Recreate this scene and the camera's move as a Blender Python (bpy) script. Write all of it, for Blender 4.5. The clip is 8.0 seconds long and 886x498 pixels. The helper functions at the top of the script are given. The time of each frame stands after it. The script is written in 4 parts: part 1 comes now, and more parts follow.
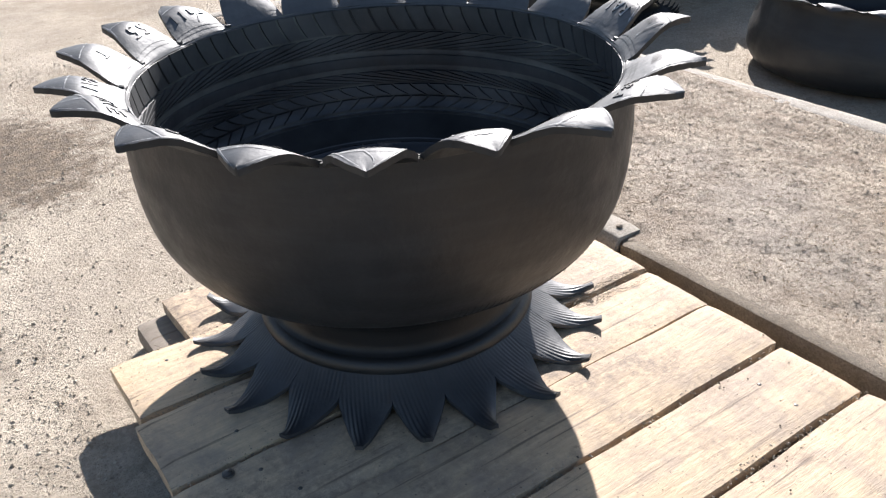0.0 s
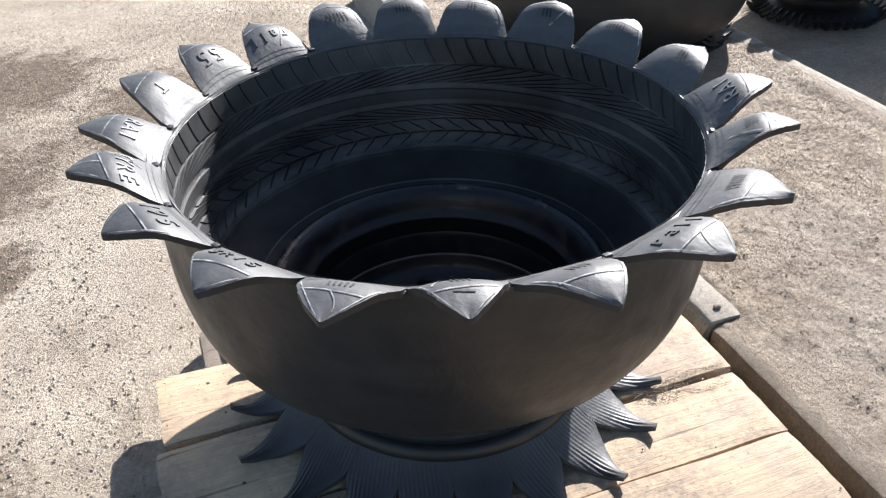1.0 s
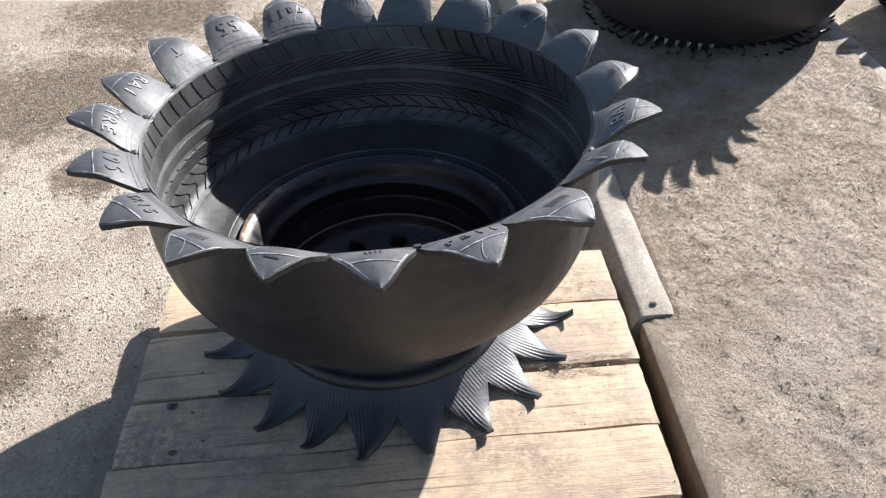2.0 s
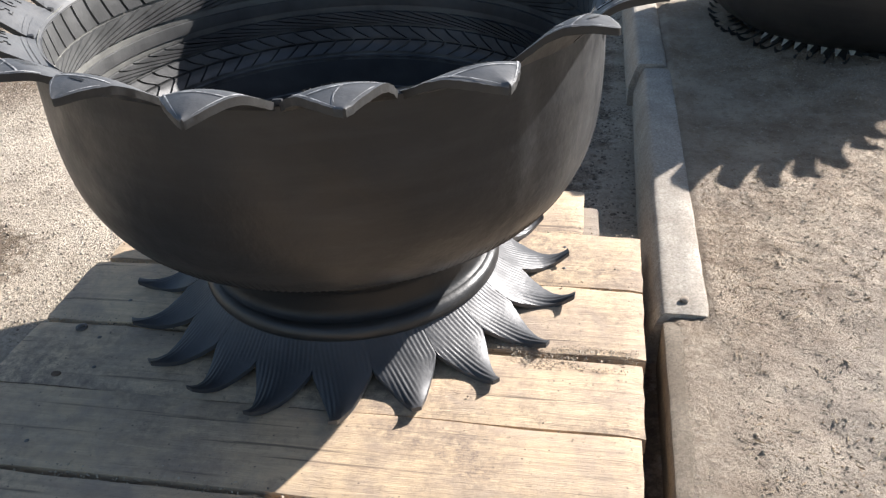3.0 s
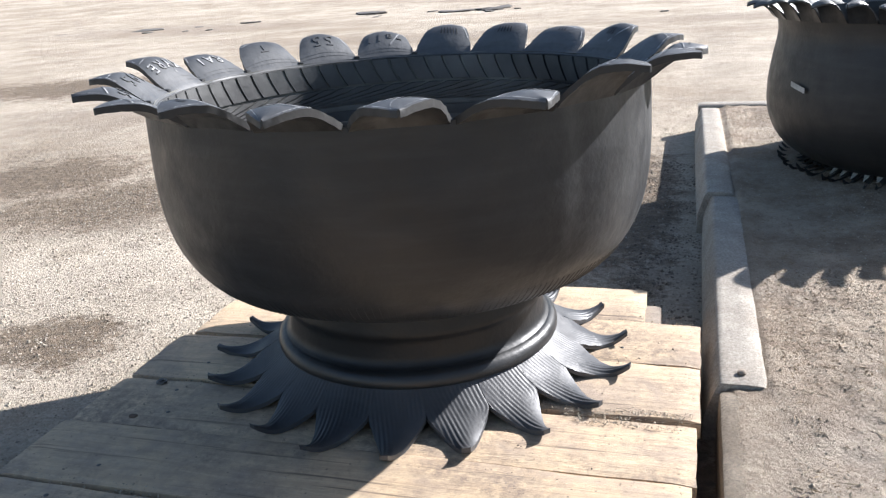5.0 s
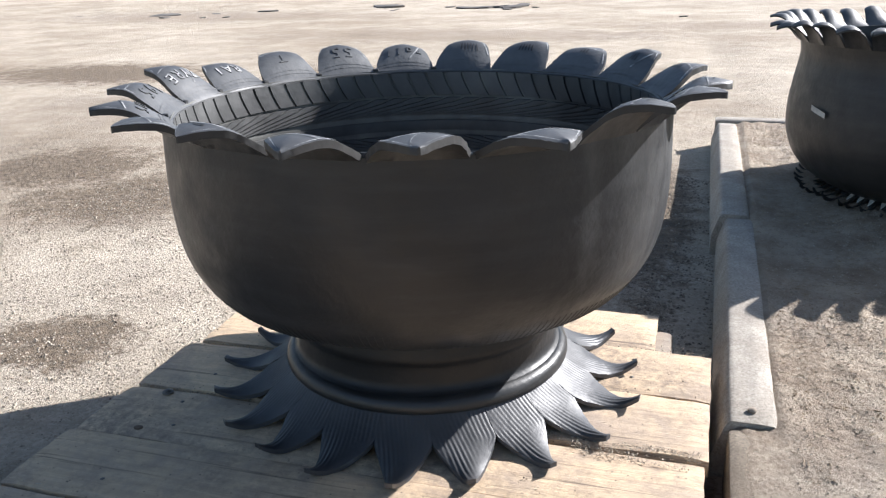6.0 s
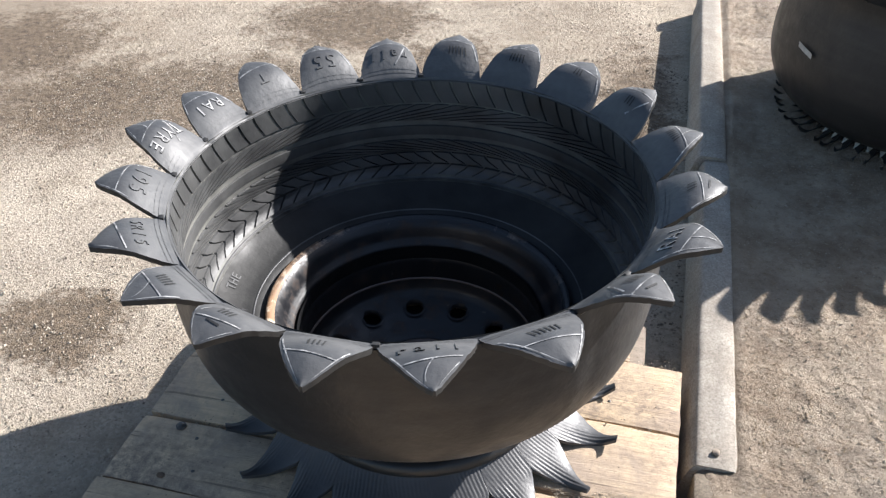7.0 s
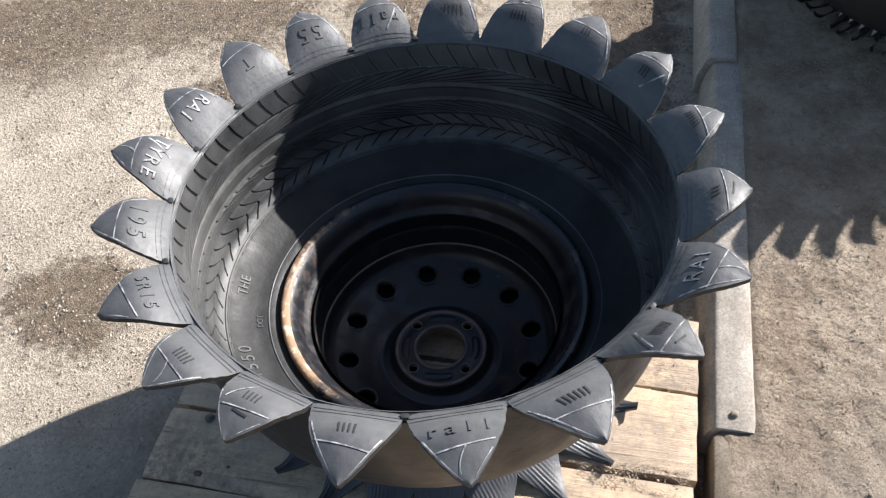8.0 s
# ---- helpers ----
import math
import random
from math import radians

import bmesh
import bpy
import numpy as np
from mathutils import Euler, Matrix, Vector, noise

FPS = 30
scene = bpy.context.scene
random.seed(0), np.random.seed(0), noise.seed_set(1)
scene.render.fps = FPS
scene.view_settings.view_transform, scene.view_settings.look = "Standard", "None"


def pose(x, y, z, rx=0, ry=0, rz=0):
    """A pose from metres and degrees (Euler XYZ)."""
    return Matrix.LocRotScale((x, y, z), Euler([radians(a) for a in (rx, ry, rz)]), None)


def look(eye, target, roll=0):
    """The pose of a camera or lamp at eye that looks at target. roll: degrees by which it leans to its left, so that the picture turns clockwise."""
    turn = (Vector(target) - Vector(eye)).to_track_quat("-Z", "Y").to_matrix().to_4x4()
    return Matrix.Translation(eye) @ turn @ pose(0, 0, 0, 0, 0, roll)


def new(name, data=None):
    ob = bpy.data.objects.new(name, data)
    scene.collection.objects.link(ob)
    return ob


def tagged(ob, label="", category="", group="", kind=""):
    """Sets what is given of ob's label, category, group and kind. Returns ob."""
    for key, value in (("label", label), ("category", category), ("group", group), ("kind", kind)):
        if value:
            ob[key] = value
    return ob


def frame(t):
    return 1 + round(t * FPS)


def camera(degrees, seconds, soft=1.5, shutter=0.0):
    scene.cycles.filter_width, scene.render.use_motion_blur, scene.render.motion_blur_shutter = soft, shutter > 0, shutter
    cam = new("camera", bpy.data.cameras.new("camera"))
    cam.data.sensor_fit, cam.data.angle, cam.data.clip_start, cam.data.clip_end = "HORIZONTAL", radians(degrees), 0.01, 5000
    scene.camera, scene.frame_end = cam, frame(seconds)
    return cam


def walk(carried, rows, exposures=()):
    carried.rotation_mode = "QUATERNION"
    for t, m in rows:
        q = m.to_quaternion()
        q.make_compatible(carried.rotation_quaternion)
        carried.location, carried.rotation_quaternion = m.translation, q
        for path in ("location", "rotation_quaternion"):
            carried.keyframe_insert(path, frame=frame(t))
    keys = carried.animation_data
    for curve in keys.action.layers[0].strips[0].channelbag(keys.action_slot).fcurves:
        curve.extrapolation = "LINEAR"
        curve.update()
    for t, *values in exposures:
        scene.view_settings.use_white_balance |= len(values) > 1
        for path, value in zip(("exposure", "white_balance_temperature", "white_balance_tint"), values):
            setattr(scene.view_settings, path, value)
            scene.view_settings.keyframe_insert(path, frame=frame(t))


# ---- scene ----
from collections import Counter

cam = camera(55.9, 8.0, soft=1.3)
PATH = [  # seconds, x, y, z, and the turns of pose()
    (0.0, -0.4775, -0.8246, 0.7076, 60.39, 2.46, -35.25),
    (0.3, -0.4537, -0.8264, 0.7105, 60.12, 2.17, -33.42),
    (0.5, -0.4072, -0.8047, 0.7029, 60.70, 2.21, -31.41),
    (0.7, -0.3416, -0.7728, 0.7307, 59.34, 1.52, -26.61),
    (1.0, -0.2592, -0.7617, 0.8114, 55.94, 1.71, -20.25),
    (1.5, -0.1063, -0.8567, 0.9062, 52.64, 1.43, -11.86),
    (1.8, -0.0181, -0.9280, 0.9319, 52.82, 2.00, -7.56),
    (2.0, 0.0439, -0.9398, 0.9378, 51.77, 2.17, -4.46),
    (2.2, 0.1093, -0.9196, 0.9173, 50.69, 2.05, -2.09),
    (3.3, 0.3193, -0.8364, 0.5917, 61.62, 3.35, 12.93),
    (3.5, 0.3313, -0.8522, 0.5760, 63.99, 4.09, 14.10),
    (4.0, 0.3277, -0.8989, 0.5707, 66.44, 3.89, 15.29),
    (4.5, 0.3277, -0.9309, 0.5608, 68.41, 3.67, 16.60),
    (4.8, 0.3366, -0.9458, 0.5538, 69.49, 3.58, 16.17),
    (5.0, 0.3395, -0.9498, 0.5505, 70.99, 3.60, 15.98),
    (5.2, 0.3413, -0.9528, 0.5499, 72.09, 3.70, 16.48),
    (6.3, 0.3145, -0.9012, 0.6348, 68.59, 1.17, 17.10),
    (6.5, 0.3008, -0.8704, 0.7163, 64.98, 1.69, 16.50),
    (6.7, 0.2852, -0.8406, 0.8080, 60.44, 1.72, 16.11),
    (7.0, 0.2573, -0.7992, 0.9352, 53.82, 0.88, 14.65),
    (7.3, 0.2323, -0.7653, 1.0083, 50.44, 0.69, 15.08),
    (7.5, 0.2203, -0.7405, 1.0388, 48.00, 1.15, 14.50),
    (7.8, 0.2088, -0.6832, 1.0726, 44.47, 3.21, 12.47),
    (8.0, 0.2023, -0.6323, 1.0831, 40.97, 3.80, 11.54),
]
BALANCE = [(0.0, 1.0, 6350, 11), (1.5, 1.02, 6260, 10), (2.2, 1.02, 6330, 10), (3.3, 1.05, 6500, 10), (4.3, 1.03, 6500, 10), (5.2, 1.08, 6070, 10), (6.5, 1.0, 6250, 10), (7.5, 0.97, 6420, 10), (8.0, 0.97, 6400, 10)]
walk(cam, [(t, pose(*r)) for t, *r in PATH], BALANCE)

# ---- light ----
SUN_AZ, SUN_EL = 44.0, 30.5   # degrees: where the sun stands, from +x towards +y, and its height
world = bpy.data.worlds.new("sky")
scene.world = world
world.use_nodes = True
wn = world.node_tree.nodes
sky = wn.new("ShaderNodeTexSky")
sky.sky_type, sky.sun_disc = "NISHITA", False
sky.sun_elevation, sky.sun_rotation = radians(SUN_EL), radians(90 - SUN_AZ)
world.node_tree.links.new(sky.outputs[0], wn["Background"].inputs[0])
wn["Background"].inputs[1].default_value = 0.076
sun = new("sun", bpy.data.lights.new("sun", "SUN"))
sun.data.energy, sun.data.angle, sun.data.color = 5.75, radians(0.55), (1.0, 0.955, 0.925)
sun.matrix_world = look((4 * math.cos(radians(SUN_AZ)), 4 * math.sin(radians(SUN_AZ)), 4 * math.tan(radians(SUN_EL))), (0, 0, 0))


# ---- materials ----
class Mat:
    """A small builder for node materials."""

    def __init__(self, name, rough=0.6, metal=0.0, coords="Object"):
        self.m = bpy.data.materials.new(name)
        self.m.use_nodes = True
        self.t = self.m.node_tree
        self.b = self.t.nodes["Principled BSDF"]
        self.b.inputs["Roughness"].default_value = rough
        self.b.inputs["Metallic"].default_value = metal
        self.co = self.t.nodes.new("ShaderNodeTexCoord").outputs[coords]

    def put(self, a, b):
        if hasattr(a, "links"):
            self.t.links.new(a, b)
        else:
            b.default_value = a

    def scaled(self, s, rot=(0, 0, 0), src=None):
        n = self.t.nodes.new("ShaderNodeMapping")
        self.t.links.new(src or self.co, n.inputs[0])
        n.inputs["Scale"].default_value = s if isinstance(s, tuple) else (s, s, s)
        n.inputs["Rotation"].default_value = rot
        return n.outputs[0]

    def noise(self, scale, detail=4.0, rough=0.55, src=None, dist=0.0):
        n = self.t.nodes.new("ShaderNodeTexNoise")
        self.t.links.new(src or self.co, n.inputs["Vector"])
        n.inputs["Scale"].default_value = scale
        n.inputs["Detail"].default_value = detail
        n.inputs["Roughness"].default_value = rough
        n.inputs["Distortion"].default_value = dist
        return n.outputs[0]

    def voronoi(self, scale, src=None, feature="F1", out="Distance"):
        n = self.t.nodes.new("ShaderNodeTexVoronoi")
        n.feature = feature
        self.t.links.new(src or self.co, n.inputs["Vector"])
        n.inputs["Scale"].default_value = scale
        return n.outputs[out]

    def ramp(self, src, *stops):
        n = self.t.nodes.new("ShaderNodeValToRGB")
        self.t.links.new(src, n.inputs[0])
        e = n.color_ramp.elements
        while len(e) < len(stops):
            e.new(0.5)
        for k, (p, c) in zip(e, stops):
            k.position = p
            k.color = (c, c, c, 1) if isinstance(c, (int, float)) else (*c, 1)
        return n.outputs[0]

    def mix(self, f, a, b, kind="MIX"):
        n = self.t.nodes.new("ShaderNodeMix")
        n.data_type, n.blend_type = "RGBA", kind
        self.put(f, n.inputs[0])
        for v, i in ((a, 6), (b, 7)):
            self.put(v if hasattr(v, "links") else (*v, 1), n.inputs[i])
        return n.outputs[2]

    def math(self, op, a, b=0.0):
        n = self.t.nodes.new("ShaderNodeMath")
        n.operation = op
        self.put(a, n.inputs[0])
        self.put(b, n.inputs[1])
        return n.outputs[0]

    def colour(self, c):
        self.put(c if hasattr(c, "links") else (*c, 1), self.b.inputs["Base Color"])
        return self

    def rough(self, r):
        self.put(r, self.b.inputs["Roughness"])
        return self

    def bump(self, h, strength=0.3, dist=0.01):
        n = self.t.nodes.new("ShaderNodeBump")
        n.inputs["Strength"].default_value = strength
        n.inputs["Distance"].default_value = dist
        self.t.links.new(h, n.inputs["Height"])
        old = self.b.inputs["Normal"].links
        if old:
            self.t.links.new(old[0].from_socket, n.inputs["Normal"])
        self.t.links.new(n.outputs[0], self.b.inputs["Normal"])
        return self

    def random(self, island=False):
        if island:
            return self.t.nodes.new("ShaderNodeNewGeometry").outputs["Random Per Island"]
        return self.t.nodes.new("ShaderNodeObjectInfo").outputs["Random"]


def spot(m, x, y, rx, ry, soft=0.6):
    """A ragged stain about (x, y): 1 inside, 0 outside."""
    n = m.t.nodes.new("ShaderNodeMapping")
    n.vector_type = "TEXTURE"
    m.t.links.new(m.co, n.inputs[0])
    n.inputs["Location"].default_value = (x, y, 0)
    n.inputs["Scale"].default_value = (rx, ry, 50)
    ln = m.t.nodes.new("ShaderNodeVectorMath")
    ln.operation = "LENGTH"
    m.t.links.new(n.outputs[0], ln.inputs[0])
    d = m.math("ADD", ln.outputs["Value"], m.math("MULTIPLY", m.math("SUBTRACT", m.noise(9, 9, 0.8), 0.5), 2.4))
    return m.ramp(d, (max(0.0, 1 - soft), 1.0), (1.0, 0.0))


def rubber(name, dark, dust, rough, dusty=0.35, streaks=0.0, sheen=0.5, smears_and_sheen=()):
    m = Mat(name, rough)
    m.b.inputs["Specular IOR Level"].default_value = sheen
    big = m.noise(7, 5, 0.6)
    fine = m.noise(160, 3)
    f = m.math("MULTIPLY", m.ramp(big, (0.38, 0.0), (0.75, 1.0)), dusty)
    c = m.mix(f, dark, dust)
    if streaks:
        s = m.noise(9, 4, 0.6, src=m.scaled((1, 1, 7)))
        c = m.mix(m.math("MULTIPLY", m.ramp(s, (0.45, 0.0), (0.75, 1.0)), streaks), c, dust)
    # pale smears, and sunlit sheen painted into the colour
    for x, y, rx, ry, k in smears_and_sheen:
        lightened = m.math("MULTIPLY", spot(m, x, y, rx, ry, 0.9), m.ramp(m.noise(26, 6, 0.7, src=m.scaled((1, 1, 0.35))), (0.35, 0.2), (0.7, 1.0)))
        c = m.mix(m.math("MULTIPLY", lightened, k), c, (0.13, 0.13, 0.128))
    c = m.mix(m.ramp(m.voronoi(130), (0.02, 0.35), (0.06, 0.0)), c, dust)
    m.colour(c)
    m.rough(m.ramp(m.noise(24, 4), (0.3, max(rough - 0.1, 0.05)), (0.75, min(rough + 0.14, 1))))
    m.bump(fine, 0.12, 0.002)
    m.bump(m.noise(55, 4), 0.22, 0.004)
    return m.m


# the strongest pale spot, at +x, paints the bowl's sunlit sheen
RUBBER_OUT = rubber("smooth_inner_liner_rubber", (0.0078, 0.0088, 0.0108), (0.036, 0.038, 0.042), 0.44, 0.28, 0.32, sheen=0.45, smears_and_sheen=((0.232, -0.185, 0.016, 0.016, 0.3), (0.285, -0.055, 0.07, 0.12, 0.8), (-0.20, -0.21, 0.10, 0.08, 0.12)))
RUBBER_IN = rubber("dusty_sidewall_rubber", (0.0095, 0.0099, 0.0106), (0.13, 0.128, 0.118), 0.58, 0.32, sheen=0.35)
RUBBER_GROOVE = rubber("dust_filled_groove_rubber", (0.016, 0.0162, 0.0165), (0.36, 0.36, 0.32), 0.6, 0.8, sheen=0.6)
RUBBER_TREAD = rubber("worn_tread_block_rubber", (0.010, 0.0106, 0.0118), (0.25, 0.25, 0.238), 0.55, 0.40, sheen=1.0)
RUBBER_PETAL = rubber("sidewall_rubber", (0.038, 0.040, 0.0445), (0.28, 0.28, 0.272), 0.52, 0.5, sheen=0.5)
RUBBER_CUT = rubber("cut_rubber_edge", (0.012, 0.012, 0.0125), (0.085, 0.084, 0.08), 0.6, 0.5)
RUBBER_SKIRT = rubber("ribbed_base_rubber", (0.027, 0.0285, 0.033), (0.13, 0.13, 0.132), 0.52, 0.42, sheen=0.7)
RUBBER_NECK = rubber("black_foot_rubber", (0.008, 0.0084, 0.0094), (0.04, 0.04, 0.041), 0.45, 0.2, sheen=0.35)
RUBBER_BEAD = rubber("shiny_bead_rubber", (0.011, 0.0115, 0.0125), (0.07, 0.07, 0.07), 0.42, 0.25, sheen=0.5)
RUBBER_RIB = rubber("worn_dusty_rib_rubber", (0.04, 0.04, 0.039), (0.40, 0.396, 0.352), 0.5, 0.6, sheen=1.0)
RUBBER_FAR = rubber("dull_black_rubber", (0.015, 0.0155, 0.0165), (0.055, 0.052, 0.048), 0.5, 0.3, 0.3)


def scuff_mat(name="scuffed_white_marking", high=0.48):
    m = Mat(name, 0.6)
    m.colour(m.mix(m.ramp(m.noise(120, 4), (0.35, 0.0), (0.65, 1.0)), (0.09, 0.09, 0.094), (high, high, high * 0.98)))
    return m.m


def steel_mat():
    m = Mat("black_painted_rusty_steel", 0.45)
    r = m.ramp(m.noise(34, 7, 0.7), (0.52, 0.0), (0.68, 1.0))
    c = m.mix(r, (0.013, 0.0135, 0.016), (0.050, 0.032, 0.024))
    c = m.mix(m.ramp(m.noise(90, 5, 0.7), (0.64, 0.0), (0.74, 0.8)), c, (0.11, 0.095, 0.08))
    m.colour(c).rough(m.ramp(m.noise(34, 7, 0.7), (0.45, 0.34), (0.68, 0.75)))
    m.bump(m.noise(90, 4), 0.15, 0.002)
    return m.m


def rusty_mat():
    m = Mat("rust_stained_rim_flange", 0.35)
    patch = m.math("MAXIMUM", spot(m, -0.165, -0.10, 0.085, 0.17, 0.5), m.math("MULTIPLY", m.ramp(m.noise(14, 5, 0.7), (0.55, 0.0), (0.66, 1.0)), 0.25))
    r = m.math("MULTIPLY", m.ramp(m.noise(30, 7, 0.7), (0.30, 0.0), (0.46, 1.0)), patch)
    c = m.mix(r, (0.024, 0.025, 0.028), (0.30, 0.18, 0.10))
    c = m.mix(m.math("MULTIPLY", m.ramp(m.noise(62, 6, 0.7), (0.50, 0.0), (0.62, 0.9)), patch), c, (0.62, 0.52, 0.40))
    m.colour(c).rough(m.ramp(r, (0.0, 0.26), (1.0, 0.65)))
    m.bump(m.noise(120, 4), 0.2, 0.002)
    return m.m


def wood_mat(name, light, dark, worn):
    m = Mat(name, 0.75)
    off = m.t.nodes.new("ShaderNodeVectorMath")
    off.operation = "ADD"
    m.t.links.new(m.co, off.inputs[0])
    comb = m.t.nodes.new("ShaderNodeCombineXYZ")
    rnd = m.random()
    for i in (0, 1):
        m.t.links.new(m.math("MULTIPLY", rnd, 37.0 + 11 * i), comb.inputs[i])
    m.t.links.new(comb.outputs[0], off.inputs[1])
    src = off.outputs[0]
    long = m.scaled((1.6, 22, 22), src=src)
    grain = m.noise(5.5, 6, 0.6, src=long, dist=0.5)
    fibre = m.noise(60, 3, 0.6, src=m.scaled((1, 14, 14), src=src))
    c = m.mix(m.math("MULTIPLY", m.ramp(grain, (0.38, 0.0), (0.66, 1.0)), 0.75), light, dark)
    c = m.mix(m.math("MULTIPLY", m.ramp(fibre, (0.4, 0.0), (0.8, 1.0)), 0.35), c, dark)
    tint = m.ramp(rnd, (0.0, 0.84), (1.0, 1.08))
    c = m.mix(1.0, c, tint, "MULTIPLY")
    knots = m.voronoi(5.0, src=m.scaled((1.0, 2.1, 1.0), src=src))
    c = m.mix(m.ramp(knots, (0.03, 0.85), (0.085, 0.0)), c, (0.13, 0.072, 0.035))
    for size, k in ((5.5, 0.75), (17, 0.6)):
        stain = m.noise(size, 7, 0.75, src=src, dist=0.6)
        c = m.mix(m.math("MULTIPLY", m.ramp(stain, (0.46, 0.0), (0.66, 1.0)), worn * k), c, (0.29, 0.235, 0.198))
    c = m.mix(m.ramp(m.noise(60, 6, 0.8, src=src), (0.60, 0.0), (0.72, 0.8)), c, (0.12, 0.095, 0.07))
    c = m.mix(m.ramp(m.voronoi(70, src=src), (0.05, 0.8), (0.10, 0.0)), c, (0.10, 0.08, 0.06))
    cracks = m.noise(3.0, 5, 0.6, src=m.scaled((0.8, 34, 34), src=src))
    c = m.mix(m.ramp(cracks, (0.60, 0.0), (0.66, 0.8)), c, (0.13, 0.095, 0.065))
    dirt = m.math("MULTIPLY", m.ramp(m.noise(3.2, 8, 0.75, src=src), (0.44, 0.0), (0.60, 1.0)), m.ramp(m.noise(80, 6, 0.85, src=src), (0.38, 0.0), (0.60, 0.95)))
    c = m.mix(dirt, c, (0.22, 0.167, 0.128))
    m.colour(c)
    m.bump(cracks, 0.2, 0.003)
    m.bump(fibre, 0.35, 0.003)
    m.bump(grain, 0.2, 0.004)
    return m.m


def concrete_mat(name, low, high, soil):
    m = Mat(name, 0.9)
    c = m.mix(m.ramp(m.noise(14, 6, 0.65), (0.35, 0.0), (0.7, 1.0)), low, high)
    c = m.mix(m.ramp(m.noise(240, 3), (0.3, 0.55), (0.5, 0.0)), c, tuple(v * 0.55 for v in low))
    c = m.mix(m.math("MULTIPLY", m.ramp(m.noise(9, 7, 0.7), (0.42, 0.0), (0.62, 1.0)), soil), c, (0.20, 0.155, 0.11))
    grains = m.ramp(m.voronoi(420, out="Color"), (0.0, 0.68), (1.0, 1.2))
    m.colour(m.mix(0.8, c, grains, "MULTIPLY"))
    m.bump(m.noise(520, 4, 0.8), 0.7, 0.002)
    m.bump(m.noise(110, 5, 0.7), 0.25, 0.003)
    return m.m


def ground_mat():
    m = Mat("dusty_gravelled_asphalt", 0.95)
    stones = m.voronoi(210, out="Color")
    grey = m.ramp(stones, (0.0, (0.29, 0.26, 0.22)), (0.5, (0.56, 0.49, 0.40)), (1.0, (0.78, 0.70, 0.58)))
    base = m.mix(m.ramp(m.noise(3.2, 6, 0.6), (0.35, 0.0), (0.65, 1.0)), (0.47, 0.385, 0.29), (0.72, 0.61, 0.465))
    c = m.mix(0.45, base, grey)
    soil = m.mix(m.ramp(m.noise(45, 6, 0.75), (0.35, 0.0), (0.65, 1.0)), (0.075, 0.052, 0.033), (0.25, 0.182, 0.118))
    amount = m.math("MULTIPLY", m.ramp(m.noise(1.3, 9, 0.75), (0.5, 0.0), (0.66, 1.0)), 0.5)
    for s in SOIL_AND_SHADE_PATCHES:
        amount = m.math("MAXIMUM", amount, spot(m, *s))
    for s in FAR_PATCHES:
        c = m.mix(m.math("MULTIPLY", spot(m, *s), 0.7), c, (0.27, 0.215, 0.165))
    grain = m.math("MULTIPLY", m.math("SUBTRACT", m.noise(70, 8, 0.85), 0.5), 2.2)
    amount = m.ramp(m.math("ADD", amount, grain), (0.25, 0.0), (0.85, 1.0))
    broad = m.ramp(m.noise(0.55, 9, 0.8), (0.37, 0.0), (0.60, 0.8))
    swept = m.math("SUBTRACT", 1.0, spot(m, -0.68, 0.35, 0.55, 0.8))
    broad = m.math("MULTIPLY", broad, swept)
    c = m.mix(broad, c, (0.285, 0.218, 0.15))
    c = m.mix(m.ramp(m.noise(2.4, 9, 0.8, dist=0.4), (0.53, 0.0), (0.65, 0.5)), c, (0.20, 0.153, 0.108))
    c = m.mix(m.math("MULTIPLY", amount, 0.92), c, soil)
    c = m.mix(m.ramp(m.noise(190, 5, 0.8), (0.60, 0.0), (0.68, 0.85)), c, (0.10, 0.085, 0.068))
    c = m.mix(m.ramp(m.noise(230, 4, 0.8), (0.64, 0.0), (0.72, 0.7)), c, (0.62, 0.59, 0.54))
    m.colour(c)
    m.bump(m.voronoi(210), 0.4, 0.003)
    m.bump(m.noise(330, 4, 0.75), 0.6, 0.003)
    m.bump(m.noise(95, 6, 0.8), 0.8, 0.012)
    return m.m


def bed_mat():
    m = Mat("dry_sandy_soil", 0.8)
    c = m.mix(m.ramp(m.noise(11, 8, 0.75), (0.38, 0.0), (0.62, 1.0)), (0.265, 0.192, 0.127), (0.47, 0.378, 0.277))
    c = m.mix(m.ramp(m.noise(55, 8, 0.85), (0.53, 0.0), (0.63, 0.75)), c, (0.20, 0.14, 0.092))
    c = m.mix(m.ramp(m.noise(150, 5, 0.8), (0.60, 0.0), (0.70, 0.6)), c, (0.50, 0.45, 0.385))
    c = m.mix(m.ramp(m.noise(2.3, 4), (0.5, 0.0), (0.7, 0.4)), c, (0.44, 0.39, 0.335))
    m.colour(c)
    m.bump(m.noise(240, 6, 0.8), 0.8, 0.004)
    m.bump(m.noise(70, 7, 0.75), 0.85, 0.013)
    return m.m


def island_mat(name, a, b, rough=0.9):
    m = Mat(name, rough)
    c = m.mix(m.random(True), a, b)
    m.colour(m.mix(m.math("MULTIPLY", m.noise(300, 3), 0.35), c, (0.12, 0.1, 0.08)))
    return m.m


def plain(name, c, rough=0.6, metal=0.0):
    m = Mat(name, rough, metal)
    k = tuple(v * 0.6 for v in c)
    m.colour(m.mix(m.ramp(m.noise(60, 4), (0.3, 0.0), (0.7, 1.0)), k, c))
    return m.m


